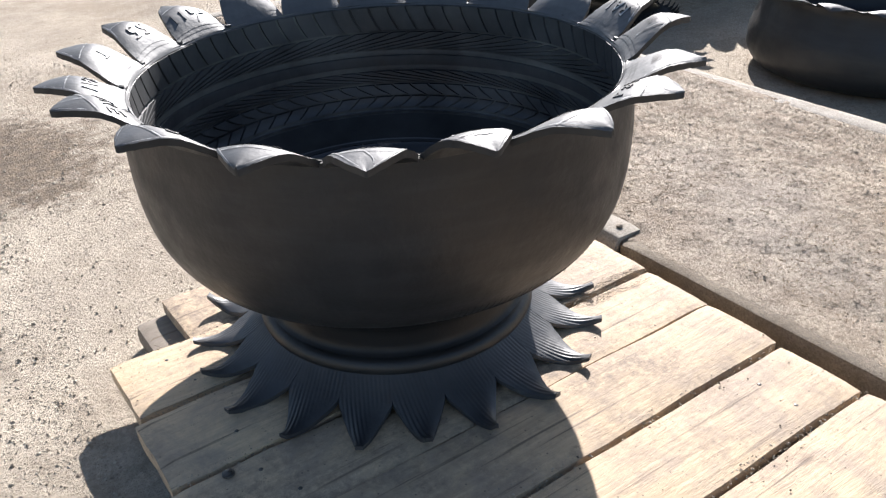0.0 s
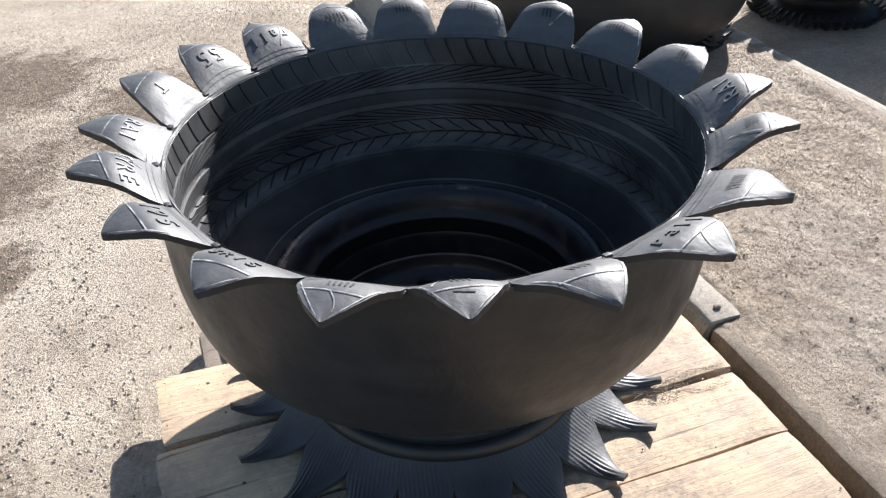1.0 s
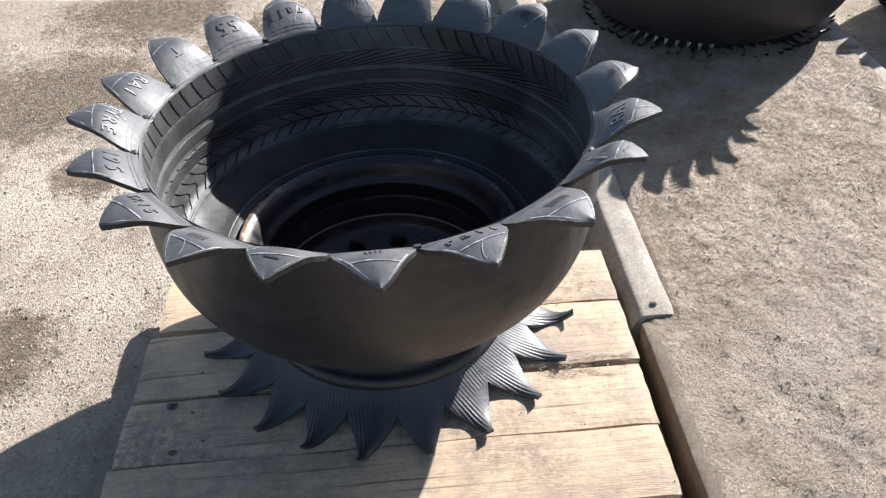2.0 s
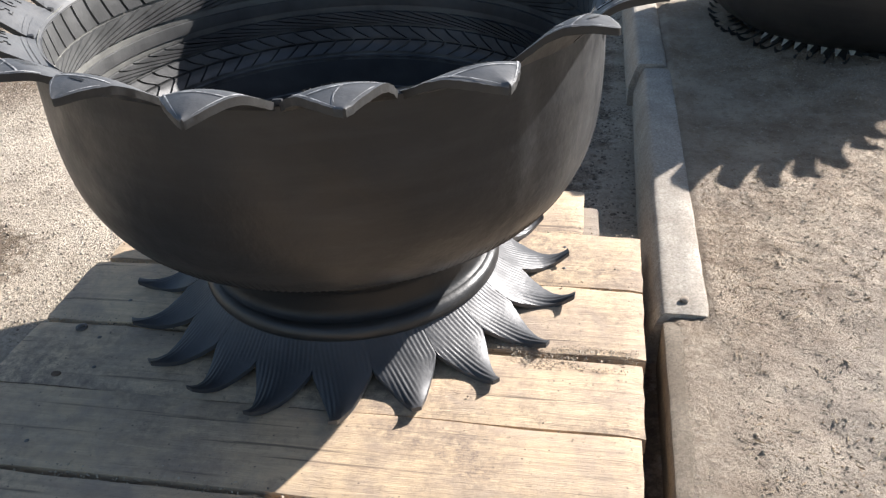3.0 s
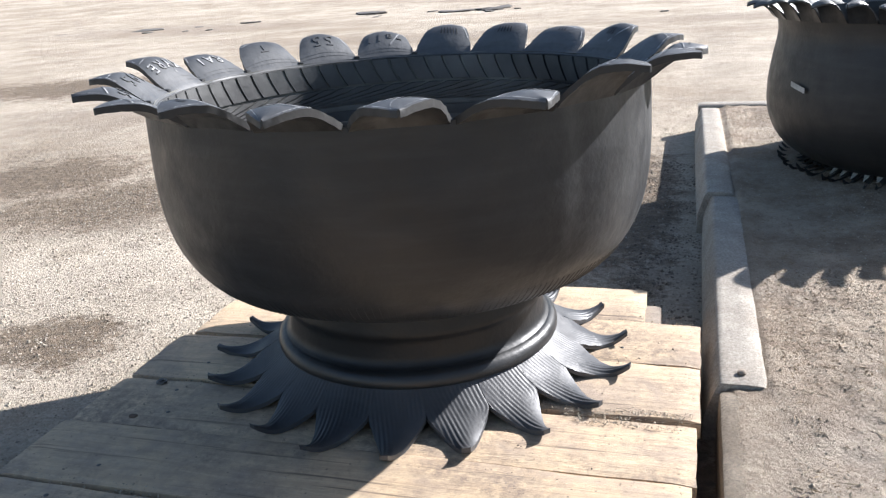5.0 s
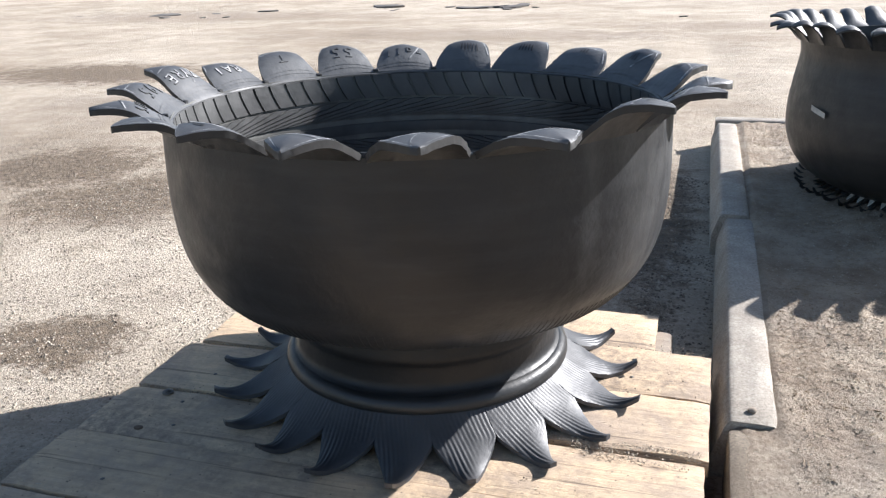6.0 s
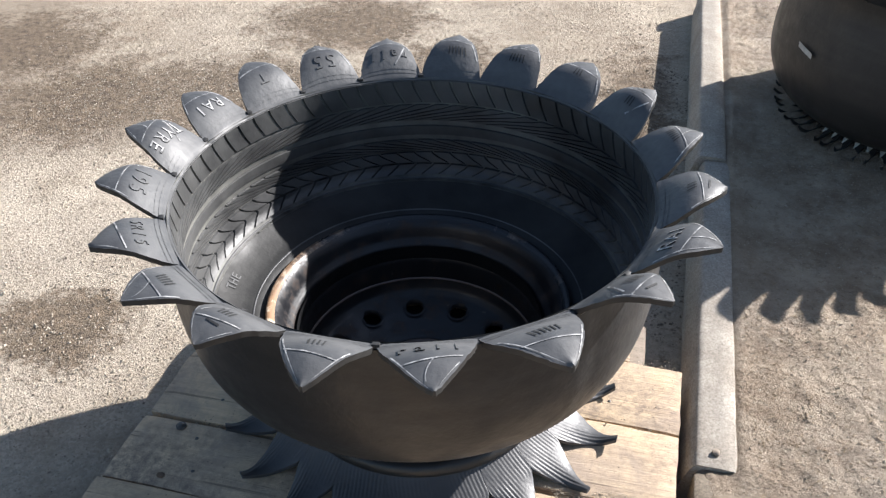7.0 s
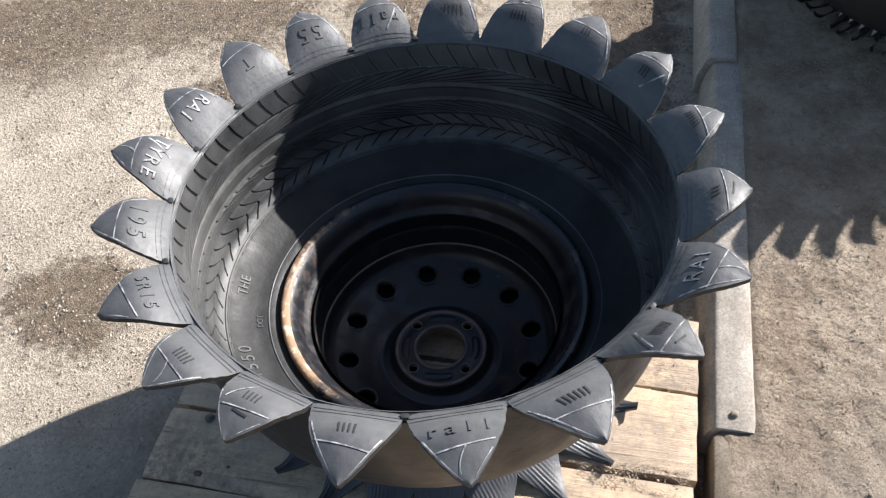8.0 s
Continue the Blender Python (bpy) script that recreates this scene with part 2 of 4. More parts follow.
YARD_BREAKS = ((-2.5, 8.6, 1.05, 0.35, 18), (-6.5, 15.8, 0.7, 0.4, 7), (-5.7, 7.8, 1.2, 0.5, 10), (0.09, 7.11, 0.04, 0.04, 1))  # x, y, spread, how many
# soil stains; the last strip paints the gap's deep shade beside the kerb
SOIL_AND_SHADE_PATCHES = ((-0.66, 0.07, 0.19, 0.15), (-0.78, 0.97, 0.42, 0.34), (-1.12, 0.86, 0.42, 0.36), (-1.55, 1.12, 0.42, 0.36), (-0.65, 1.5, 0.36, 0.34), (-0.62, 0.62, 0.11, 0.16),
                (-3.0, 3.1, 1.0, 0.6), (-1.2, 3.3, 0.9, 0.4), (-0.28, 1.15, 0.25, 0.42), (0.22, 0.95, 0.15, 0.75), (-1.25, -0.25, 0.25, 0.2), (0.345, -0.4, 0.06, 0.9))
FAR_PATCHES = ((-1.6, 5.4, 2.4, 0.7), (0.9, 6.2, 1.6, 0.5), (-5.0, 7.5, 2.6, 1.0), (-1.9, 2.2, 0.9, 0.5), (-0.9, 11.0, 4.0, 1.2))  # thin soil film
SCUFF, STEEL, FLANGE = scuff_mat(), steel_mat(), rusty_mat()
EDGE_WEAR = scuff_mat("rubbed_petal_edge", 0.52)
HUB = plain("rust_tinged_hub_steel", (0.16, 0.12, 0.105), 0.42)
WOOD = wood_mat("pale_pine_plank", (0.72, 0.545, 0.35), (0.51, 0.37, 0.24), 0.85)
WOOD_GREY = wood_mat("grey_weathered_wood", (0.30, 0.255, 0.20), (0.18, 0.15, 0.115), 0.5)
CONCRETE = concrete_mat("weathered_kerb_concrete", (0.36, 0.32, 0.27), (0.50, 0.45, 0.385), 0.35)
# soil-stained, and darker still to paint the shade of the kerb's gap side
CONCRETE_SOILED_SHADED = concrete_mat("soiled_and_shade_darkened_concrete", (0.20, 0.16, 0.118), (0.34, 0.28, 0.21), 0.85)
GROUND, BED = ground_mat(), bed_mat()
PEBBLE = island_mat("gravel_stone", (0.36, 0.305, 0.235), (0.63, 0.55, 0.435))
GRIT = island_mat("dark_soil_crumb", (0.10, 0.078, 0.058), (0.34, 0.28, 0.22))
SAND = island_mat("tan_sand_grain", (0.28, 0.23, 0.17), (0.56, 0.48, 0.37))
STRAW = island_mat("dry_straw", (0.28, 0.20, 0.11), (0.55, 0.45, 0.31))
NAIL = plain("dull_nail_steel", (0.16, 0.15, 0.14), 0.45, 0.8)
KNOT = plain("dark_knot_wood", (0.15, 0.10, 0.065), 0.85)
LABEL_GREY = plain("pale_rubbed_patch", (0.55, 0.54, 0.5), 0.7)


# ---- mesh helpers ----
def mesh_of(name, verts, faces, mat, smooth=True):
    me = bpy.data.meshes.new(name)
    me.from_pydata([tuple(v) for v in verts], [], faces)
    me.polygons.foreach_set("use_smooth", [smooth] * len(me.polygons))
    for k in mat if isinstance(mat, (list, tuple)) else (mat,):
        me.materials.append(k)
    me.update()
    return me


def sharp(me, degrees=40):
    me.set_sharp_from_angle(angle=radians(degrees))
    return me


def part(name, me, parent, label=""):
    ob = new(name, me)
    ob.parent = parent
    return tagged(ob, label)


def thing(name, label, category, m=None, group=""):
    ob = new(name)
    ob.empty_display_size = 0.05
    if m is not None:
        ob.matrix_world = m
    return tagged(ob, label, category, group)


def revolve(profile, n=128, closed=False, wob=0.0, seed=0):
    """Verts and faces of a profile of (r, z) turned about z."""
    v, f, k = [], [], len(profile)
    for i in range(n):
        a = 2 * math.pi * i / n
        for r, z in profile:
            w = 1 + wob * noise.noise(Vector((math.cos(a) * 1.6 + seed, math.sin(a) * 1.6, z * 4)))
            v.append((r * w * math.cos(a), r * w * math.sin(a), z))
    for i in range(n):
        j = (i + 1) % n
        for q in range(k if closed else k - 1):
            p = (q + 1) % k
            f.append((i * k + q, j * k + q, j * k + p, i * k + p))
    return v, f


def smooth_line(points, n=6):
    """Catmull-Rom through (r, z) points."""
    out = []
    P = [points[0], *points, points[-1]]
    for i in range(1, len(P) - 2):
        p0, p1, p2, p3 = (np.array(q, float) for q in P[i - 1:i + 3])
        for k in range(n):
            t = k / n
            out.append(tuple(0.5 * (2 * p1 + (p2 - p0) * t + (2 * p0 - 5 * p1 + 4 * p2 - p3) * t * t + (3 * p1 - p0 - 3 * p2 + p3) * t ** 3)))
    out.append(tuple(points[-1]))
    return out


def box_verts(sx, sy, sz, bevel):
    bm = bmesh.new()
    bmesh.ops.create_cube(bm, size=1, matrix=Matrix.Diagonal((sx, sy, sz, 1)))
    bmesh.ops.bevel(bm, geom=list(bm.edges), offset=bevel, segments=2, affect="EDGES", profile=0.6)
    return bm


def bm_mesh(name, bm, mat, smooth=True):
    me = bpy.data.meshes.new(name)
    bm.to_mesh(me)
    bm.free()
    me.polygons.foreach_set("use_smooth", [smooth] * len(me.polygons))
    me.materials.append(mat)
    return sharp(me, 35) if smooth else me


def letters(body, size):
    """Flat mesh of a word in the built-in font, centred on the origin."""
    crv = bpy.data.curves.new("word", "FONT")
    crv.body, crv.size, crv.align_x, crv.align_y = body, size, "CENTER", "CENTER"
    crv.resolution_u = 3
    ob = new("word", crv)
    me = bpy.data.meshes.new_from_object(ob.evaluated_get(bpy.context.evaluated_depsgraph_get()))
    bpy.data.objects.remove(ob)
    v = [tuple(p.co) for p in me.vertices]
    f = [tuple(p.vertices) for p in me.polygons]
    bpy.data.meshes.remove(me)
    return v, f


# ---- tyre planter ----
NOTCH_R, NOTCH_Z = 0.2935, 0.4195
OUTER = [(0.164, 0.196), (0.19, 0.1955), (0.22, 0.201), (0.248, 0.215), (0.270, 0.239), (0.285, 0.270), (0.2925, 0.306), (0.2950, 0.345), (0.2945, 0.385), (NOTCH_R, NOTCH_Z)]
INNER = [(0.284, NOTCH_Z), (0.283, 0.40), (0.283, 0.345), (0.281, 0.305), (0.273, 0.276), (0.256, 0.255), (0.232, 0.241), (0.212, 0.235), (0.198, 0.227), (0.186, 0.222)]


def inner_r(z):
    pts = sorted((z, r) for r, z in INNER)
    return float(np.interp(z, [p[0] for p in pts], [p[1] for p in pts]))


class Petal:
    """A cut sidewall tongue folded outwards over the bowl's edge; step is half its angle, lean where its tip stands off the middle."""

    def __init__(self, rnd, length=0.086, half=None, lift=0.036, droop=0.005, r0=NOTCH_R - 0.0130, z0=NOTCH_Z - 0.0015, crown=0.0018, step=9.0, lean=None):
        self.length = length
        self.r0, self.z0 = r0, z0
        self.half = half or r0 * math.sin(radians(step))
        self.lift = lift * rnd.uniform(0.86, 1.14)
        self.droop = droop * rnd.uniform(0.6, 1.4)
        self.skew = rnd.uniform(-0.007, 0.007) if lean is None else lean
        self.fold = rnd.uniform(-0.002, 0.003)
        self.twist = rnd.uniform(-0.10, 0.10)
        self.bulge = rnd.uniform(1.6, 1.95)
        self.crown, self.step = crown, radians(step)

    def at(self, s, u, up=0.0):
        """s: 0 at the fold, 1 at the tip; u: -1 to 1 across."""
        w = self.half * max(0.0, 1 - s ** self.bulge) ** 0.92 + 0.0012
        y = u * w + self.skew * s ** 1.6
        a = u * self.step * 0.985
        fold = math.cos(a) * (1 - s) + s
        x = self.r0 * (fold - 1) * (1 - s) + self.length * s * (1 - 0.10 * s) + self.r0
        z = self.z0 + self.lift * math.sin(min(1.0, s / 0.62) * math.pi / 2) * (1 - 0.60 * u * u * (1 - s) ** 2) - self.droop * max(0, s - 0.45) ** 2 / 0.3
        z -= self.crown * u * u * (0.35 + s * 0.6) * (1 - s * 0.3)
        z += self.twist * y * s - self.fold * abs(u) * s
        return Vector((x, y, z + up))

    def mesh(self, name, mats, ns=22, nu=10, thick=0.0085):
        v, f, mi = [], [], []
        S = [1 - (1 - i / ns) ** 1.25 for i in range(ns + 1)]
        for side in (0, 1):
            for s in S:
                for j in range(nu + 1):
                    u = -1 + 2 * j / nu
                    p = self.at(s, u)
                    if j in (0, nu) and 0 < s < 1:
                        p.y += 0.0011 * noise.noise(Vector((s * 31, u * 7, self.length * 900)))
                        p.z += 0.0007 * noise.noise(Vector((s * 45, u * 3, self.length * 700)))
                    if side:
                        p = p - Vector((0.25 * (1 - s), 0, 1)) * thick * (1 - 0.3 * s) * (0.12 + 0.88 * min(1.0, s / 0.12))
                        if 0.04 < s < 0.2:
                            p.z = min(p.z, self.z0 - 0.001)
                    v.append(p)
        k, half = nu + 1, (ns + 1) * (nu + 1)
        for i in range(ns):
            for j in range(nu):
                a = i * k + j
                f.append((a, a + k, a + k + 1, a + 1)); mi.append(0)
                f.append((half + a, half + a + 1, half + a + k + 1, half + a + k)); mi.append(2)
        rim = [i * k for i in range(ns + 1)] + [ns * k + j for j in range(1, nu + 1)] + [i * k + nu for i in range(ns - 1, -1, -1)] + [j for j in range(nu - 1, 0, -1)]
        for a, b in zip(rim, rim[1:] + rim[:1]):
            f.append((a, half + a, half + b, b)); mi.append(1)
        me = mesh_of(name, v, f, mats)
        me.polygons.foreach_set("material_index", mi)
        return sharp(me, 42)

    def strip(self, ends, width, up=0.0007):
        """A thin raised line from (s, u) to (s, u) over the top."""
        (s0, u0), (s1, u1) = ends
        v, f, n = [], [], 8
        for i in range(n + 1):
            s, u = s0 + (s1 - s0) * i / n, u0 + (u1 - u0) * i / n
            d = Vector((s1 - s0, (u1 - u0) * 0.45)).normalized()
            for e in (-1, 1):
                v.append(self.at(min(1, max(0, s - d.y * e * width / 0.1)), max(-1, min(1, u + d.x * e * width / 0.045)), up))
        for i in range(n):
            f.append((2 * i, 2 * i + 1, 2 * i + 3, 2 * i + 2))
        return v, f

    def word(self, body, size, s0=0.36, u0=0.0, high=0.0013):
        """Raised letters over the top, reading along the fold, heads towards the bowl; one mesh a letter."""
        out = []
        for n, ch in enumerate(body):
            v, f = letters(ch, size)
            flat_pts = []
            for x, y, _ in v:
                x += (n - (len(body) - 1) / 2) * size * 0.72
                s = s0 - y / self.length
                w = self.half * max(0.02, 1 - max(0, s) ** 1.75) ** 0.86
                flat_pts.append((max(0, min(1, s)), max(-1, min(1, u0 + x / w))))
            out.append(raised(f, [self.at(*q, high) for q in flat_pts], [self.at(*q, -0.0005) for q in flat_pts]))
        return out


def raised(faces, top, low):
    """Verts, faces and material slots of a flat outline lifted from low to top, with its side walls."""
    k = len(top)
    count = Counter(frozenset(e) for q in faces for e in zip(q, q[1:] + q[:1]))
    f, mi = list(faces), [0] * len(faces)
    for q in faces:
        for a, b in zip(q, q[1:] + q[:1]):
            if count[frozenset((a, b))] == 1:
                f.append((a, a + k, b + k, b))
                mi.append(1)
    return top + low, f, mi


def join(pieces):
    v, f = [], []
    for pv, pf in pieces:
        o = len(v)
        v += list(pv)
        f += [tuple(i + o for i in q) for q in pf]
    return v, f


def tread_mesh(pitch=64):
    """Raised blocks on the bowl's inner wall: shoulder lugs, slanted ribs and hooked lower lugs."""
    rows = (  # z top, z bottom, slant in pitches, gap share, blocks per pitch
        (0.4174, 0.3815, -0.55, 0.070, 1), (0.3795, 0.3525, 4.2, 0.20, 1),
        (0.3215, 0.3030, -3.4, 0.17, 1), (0.3012, 0.2845, -0.90, 0.075, 1), (0.2837, 0.2680, 0.70, 0.075, 1))
    v, f = [], []
    for z1, z0, slant, gap, per in rows:
        n = int(pitch * per)
        step = 2 * math.pi / n
        sub = 4 if per >= 1 else 16
        for i in range(n):
            a0, a1 = i * step, (i + 1 - gap) * step
            base = len(v)
            for h in (0, 1):
                ins = 0.0012 * h
                for q in range(5):
                    z = z1 - ins + (z0 - z1 + 2 * ins) * q / 4
                    for p in range(sub + 1):
                        bend = slant * (q / 4) ** 1.4 * 2 * math.pi / pitch
                        a = a0 + (a1 - a0) * p / sub + bend + (ins / 0.28) * (1 if p == 0 else -1 if p == sub else 0)
                        r = inner_r(z) + (0.0015 if h == 0 else -0.0042)
                        v.append((r * math.cos(a), r * math.sin(a), z))
            k, half = sub + 1, 5 * (sub + 1)
            for q in range(4):
                for p in range(sub):
                    t = base + half + q * k + p
                    f.append((t, t + 1, t + k + 1, t + k))
            ring = list(range(k)) + [q * k + sub for q in range(1, 5)] + [4 * k + p for p in range(sub - 1, -1, -1)] + [3 * k, 2 * k, k]
            for x, y in zip(ring, ring[1:] + ring[:1]):
                f.append((base + x, base + y, base + half + y, base + half + x))
    return v, f


def spike_mesh(seed, low, high, tip, ribs=9):
    """One ribbed thorn of the base skirt with its sector from low to high, its tip at tip (degrees from +x)."""
    rnd = random.Random(seed)
    cols, rows = ribs * 6, 22
    lift = rnd.uniform(0.007, 0.017)
    reach = rnd.uniform(0.092, 0.100)
    low, high, tip = radians(low), radians(high), radians(tip)
    v, f = [], []
    for side in (0, 1):
        for i in range(rows + 1):
            t = i / rows
            r = 0.179 + reach * t
            s = max(0.0, (t - 0.30) / 0.70)
            for j in range(cols + 1):
                u = -1 + 2 * j / cols
                taper = 1.0 if s <= 0 else min(1.0, max(0.0, 1 - s) ** 1.65 * 0.90 + 0.10)
                mid = (low + high) / 2 + (tip - (low + high) / 2) * s ** 1.5
                a = mid + u * (high - low) / 2 * taper
                rib = 0.00042 * math.sin(2 * math.pi * (r * (a - mid) - 0.25 * (r - 0.18)) / 0.0052) * min(1, (1 - t) * 6)
                z = 0.0668 + 0.0325 * (1 - t) ** 2.5 + lift * max(0, s - 0.45) ** 2 * 3.0
                z -= 0.004 * u * u * s * (1 - s) * 4
                v.append((r * math.cos(a), r * math.sin(a), z + rib * (1 - side) - 0.0055 * side))
    k, half = cols + 1, (rows + 1) * (cols + 1)
    for i in range(rows):
        for j in range(cols):
            a = i * k + j
            f.append((a, a + k, a + k + 1, a + 1))
            f.append((half + a, half + a + 1, half + a + k + 1, half + a + k))
    rim = [i * k for i in range(rows + 1)] + [rows * k + j for j in range(1, cols + 1)] + [i * k + cols for i in range(rows - 1, -1, -1)]
    for a, b in zip(rim, rim[1:]):
        f.append((a, half + a, half + b, b))
    return sharp(mesh_of("spike", v, f, RUBBER_SKIRT), 50)


def wheel_disc():
    """The pressed disc of the wheel with its round vents and its hub with four bolt holes."""
    key_r = [0.033, 0.036, 0.042, 0.055, 0.0620, 0.0650, 0.072, 0.084, 0.098, 0.112, 0.124, 0.136, 0.148, 0.156, 0.161]
    key_z = [0.098, 0.108, 0.1090, 0.1075, 0.1085, 0.105, 0.0950, 0.0920, 0.098, 0.106, 0.112, 0.117, 0.122, 0.130, 0.145]
    rings = [0.033 + 0.002 * i for i in range(65)]
    zs = [float(np.interp(r, key_r, key_z)) for r in rings]
    n = 360
    v = [(r * math.cos(2 * math.pi * i / n), r * math.sin(2 * math.pi * i / n), z) for i in range(n) for r, z in zip(rings, zs)]
    k = len(rings)
    f = []
    vents = [(0.1300 * math.cos(a), 0.1300 * math.sin(a), 0.0145) for a in [radians(20.5 + 30 * q) for q in range(12)]]
    bolts = [(0.0510 * math.cos(a), 0.0510 * math.sin(a), 0.0068) for a in [math.pi / 2 * q + radians(53) for q in range(4)]]
    holes = vents + bolts
    for i in range(n):
        j = (i + 1) % n
        for q in range(k - 1):
            c = [v[i * k + q], v[j * k + q], v[j * k + q + 1], v[i * k + q + 1]]
            mx, my = sum(p[0] for p in c) / 4, sum(p[1] for p in c) / 4
            if any((mx - x) ** 2 + (my - y) ** 2 < (r * 0.93) ** 2 for x, y, r in holes):
                continue
            f.append((i * k + q, j * k + q, j * k + q + 1, i * k + q + 1))
    # rolled lips round the openings
    lips = []
    for x, y, r in holes:
        rr = math.hypot(x, y)
        zt = float(np.interp(rr, rings, zs))
        ring = []
        m = 28
        for a in range(m):
            t = 2 * math.pi * a / m
            for g, dz in ((1.22, 0.0004), (1.08, 0.0012), (0.93, 0.0002), (0.88, -0.006)):
                px, py = x + r * g * math.cos(t), y + r * g * math.sin(t)
                zz = float(np.interp(math.hypot(px, py), rings, zs)) * 0.5 + zt * 0.5
                ring.append((px, py, zz + dz))
        lips.append((ring, [(4 * a + q, 4 * ((a + 1) % m) + q, 4 * ((a + 1) % m) + q + 1, 4 * a + q + 1) for a in range(m) for q in range(3)]))
    return (v, f), lips[:12], lips[12:]


NOTCHES = (12.6, 32.1, 50.7, 69.9, 86.9, 104.2, 121.7, 139.2, 156.9, 174.2, 191.5, 210.0, 228.9, 245.8, 261.9, 279.5, 298.0, 317.7, 333.9, 352.3)   # degrees round the rim
TIPS = (23.5, 42.4, 61.3, 77.0, 95.0, 112.5, 129.6, 146.6, 163.5, 183.0, 200.8, 220.8, 237.4, 254.3, 271.7, 289.0, 308.0, 326.6, 343.4, 364.2)   # the petal after each notch
REACH = (0.354, 0.356, 0.360, 0.362, 0.364, 0.364, 0.3655, 0.3675, 0.3695, 0.3635, 0.360, 0.3615, 0.361, 0.358, 0.3665, 0.3690, 0.3660, 0.362, 0.3605, 0.3535)
WORDS = {9: ("TYRE", 0.021, 1), 8: ("RAI", 0.022, 1), 18: ("RAI", 0.022, 1), 10: ("195", 0.024, 0), 11: ("5R15", 0.018, 0), 6: ("55", 0.026, 0), 7: ("T", 0.020, 0),
         15: ("rall", 0.022, 0), 5: ("rall", 0.021, 0)}
SPIKE_TIPS = (13.9, 35.3, 55.5, 75.6, 95.8, 115.9, 136, 156.2, 172.5, 191, 209.3, 228.3, 244.4, 260.5, 279.7, 297.5, 317, 334.5, 353.4)
SPIKE_NOTCHES = (4, 24.5, 45, 65, 85, 105, 125.5, 146, 163, 180, 198.5, 217.7, 235.5, 252.8, 271.5, 289.5, 309.5, 328, 345)   # before each tip



def main_planter():
    ob = thing("tyre_planter", "black planter cut from an inside-out tyre, standing on a pallet", "planter", pose(0.0025, 0.007, 0))
    rnd = random.Random(4)
    prof = smooth_line(OUTER, 6) + smooth_line(INNER, 5)
    bowl = part("bowl", sharp(mesh_of("bowl", *revolve(prof, 160, True, 0.006), RUBBER_OUT), 50), ob, "smooth dark rubber bowl, brownish and dusty outside")
    lining = [(r - 0.0012, z + 0.0008) for r, z in smooth_line(INNER, 5)]
    part("lining", mesh_of("lining", *revolve([q for q in lining if q[1] < 0.264], 160), RUBBER_IN), bowl, "dark sidewall lining the lower bowl")
    part("groove_lining", mesh_of("groove_lining", *revolve([q for q in lining if q[1] > 0.257], 160), RUBBER_GROOVE), bowl, "dust-filled grooves of the tread")
    part("tread", sharp(mesh_of("tread", *tread_mesh(), RUBBER_TREAD), 30), bowl, "grey tyre tread blocks with slanted grooves")
    edge = revolve([(0.2800, NOTCH_Z - 0.0034), (0.2815, NOTCH_Z - 0.0022), (0.2860, NOTCH_Z - 0.0004), (0.2915, NOTCH_Z + 0.0004)], 160)
    part("rim_edge", mesh_of("rim_edge", *edge, RUBBER_TREAD), bowl, "cut upper edge of the bowl")
    q = inner_r(0.336)
    rib = revolve([(q + 0.001, 0.3445), (q - 0.0040, 0.3437), (q - 0.0044, 0.3365), (q - 0.0040, 0.3293), (q + 0.001, 0.3285)], 160)
    part("tread_rib", sharp(mesh_of("tread_rib", *rib, RUBBER_TREAD), 40), bowl, "smooth middle rib of the tread")
    for z in (0.3482, 0.3252):
        q = inner_r(z)
        part("dusty_groove", mesh_of("dusty_groove", *revolve([(q - 0.0014, z + 0.0034), (q - 0.0019, z), (q - 0.0014, z - 0.0034)], 160), RUBBER_RIB), bowl, "groove filled with pale dust")
    ridges = []
    for q in range(220):
        a = 2 * math.pi * q / 220
        w = 0.0009 / 0.26
        line = ((0.2445, 0.2128), (0.2525, 0.2190), (0.2610, 0.2280), (0.2690, 0.2385))
        pts = [((x + h * 0.0007) * math.cos(a + e * w * (1 - 0.6 * h)), (x + h * 0.0007) * math.sin(a + e * w * (1 - 0.6 * h)), z - h * 0.0007) for x, z in line for e, h in ((-1, 0), (0, 1), (1, 0))]
        ridges.append((pts, [(3 * i + c, 3 * i + c + 1, 3 * i + c + 4, 3 * i + c + 3) for i in range(3) for c in range(2)]))
    tagged(part("shoulder_ribbing", mesh_of("shoulder_ribbing", *join(ridges), RUBBER_OUT), bowl), kind="stuff")
    # moulded rings and words on the lower inner wall
    for r, w in ((0.262, 0.0012), (0.214, 0.0012)):
        z = inner_z(r)
        part("moulded_ring", mesh_of("moulded_ring", *revolve([(r + w, z + 0.001), (r, z + 0.0026), (r - w, z + 0.001)], 128), RUBBER_PETAL), bowl)
    for body, size, degrees, r0 in (("THE", 0.016, 189, 0.246), ("DOT", 0.010, 202, 0.224), ("1550", 0.021, 218, 0.246)):
        for n, ch in enumerate(body):
            q = wall_word(ch, size, degrees - math.degrees((n - (len(body) - 1) / 2) * size * 0.68 / r0), r0)
            part("letter", mesh_of("letter", *q, RUBBER_PETAL, False), bowl)
    for k, first in enumerate(NOTCHES):
        last = NOTCHES[k + 1] if k < 19 else NOTCHES[0] + 360
        mid, r0 = (first + last) / 2, NOTCH_R - 0.0130
        p = Petal(rnd, length=(REACH[k] - r0) / 0.9, step=(last - first) / 2, lean=REACH[k] * math.sin(radians(TIPS[k] - mid)), lift=0.036 * (0.86 if 12 <= k <= 16 else 1.0))
        leaf = part("petal", p.mesh("petal", (RUBBER_PETAL, RUBBER_CUT, RUBBER_OUT)), ob, "pointed rubber petal folded outwards, grey on top")
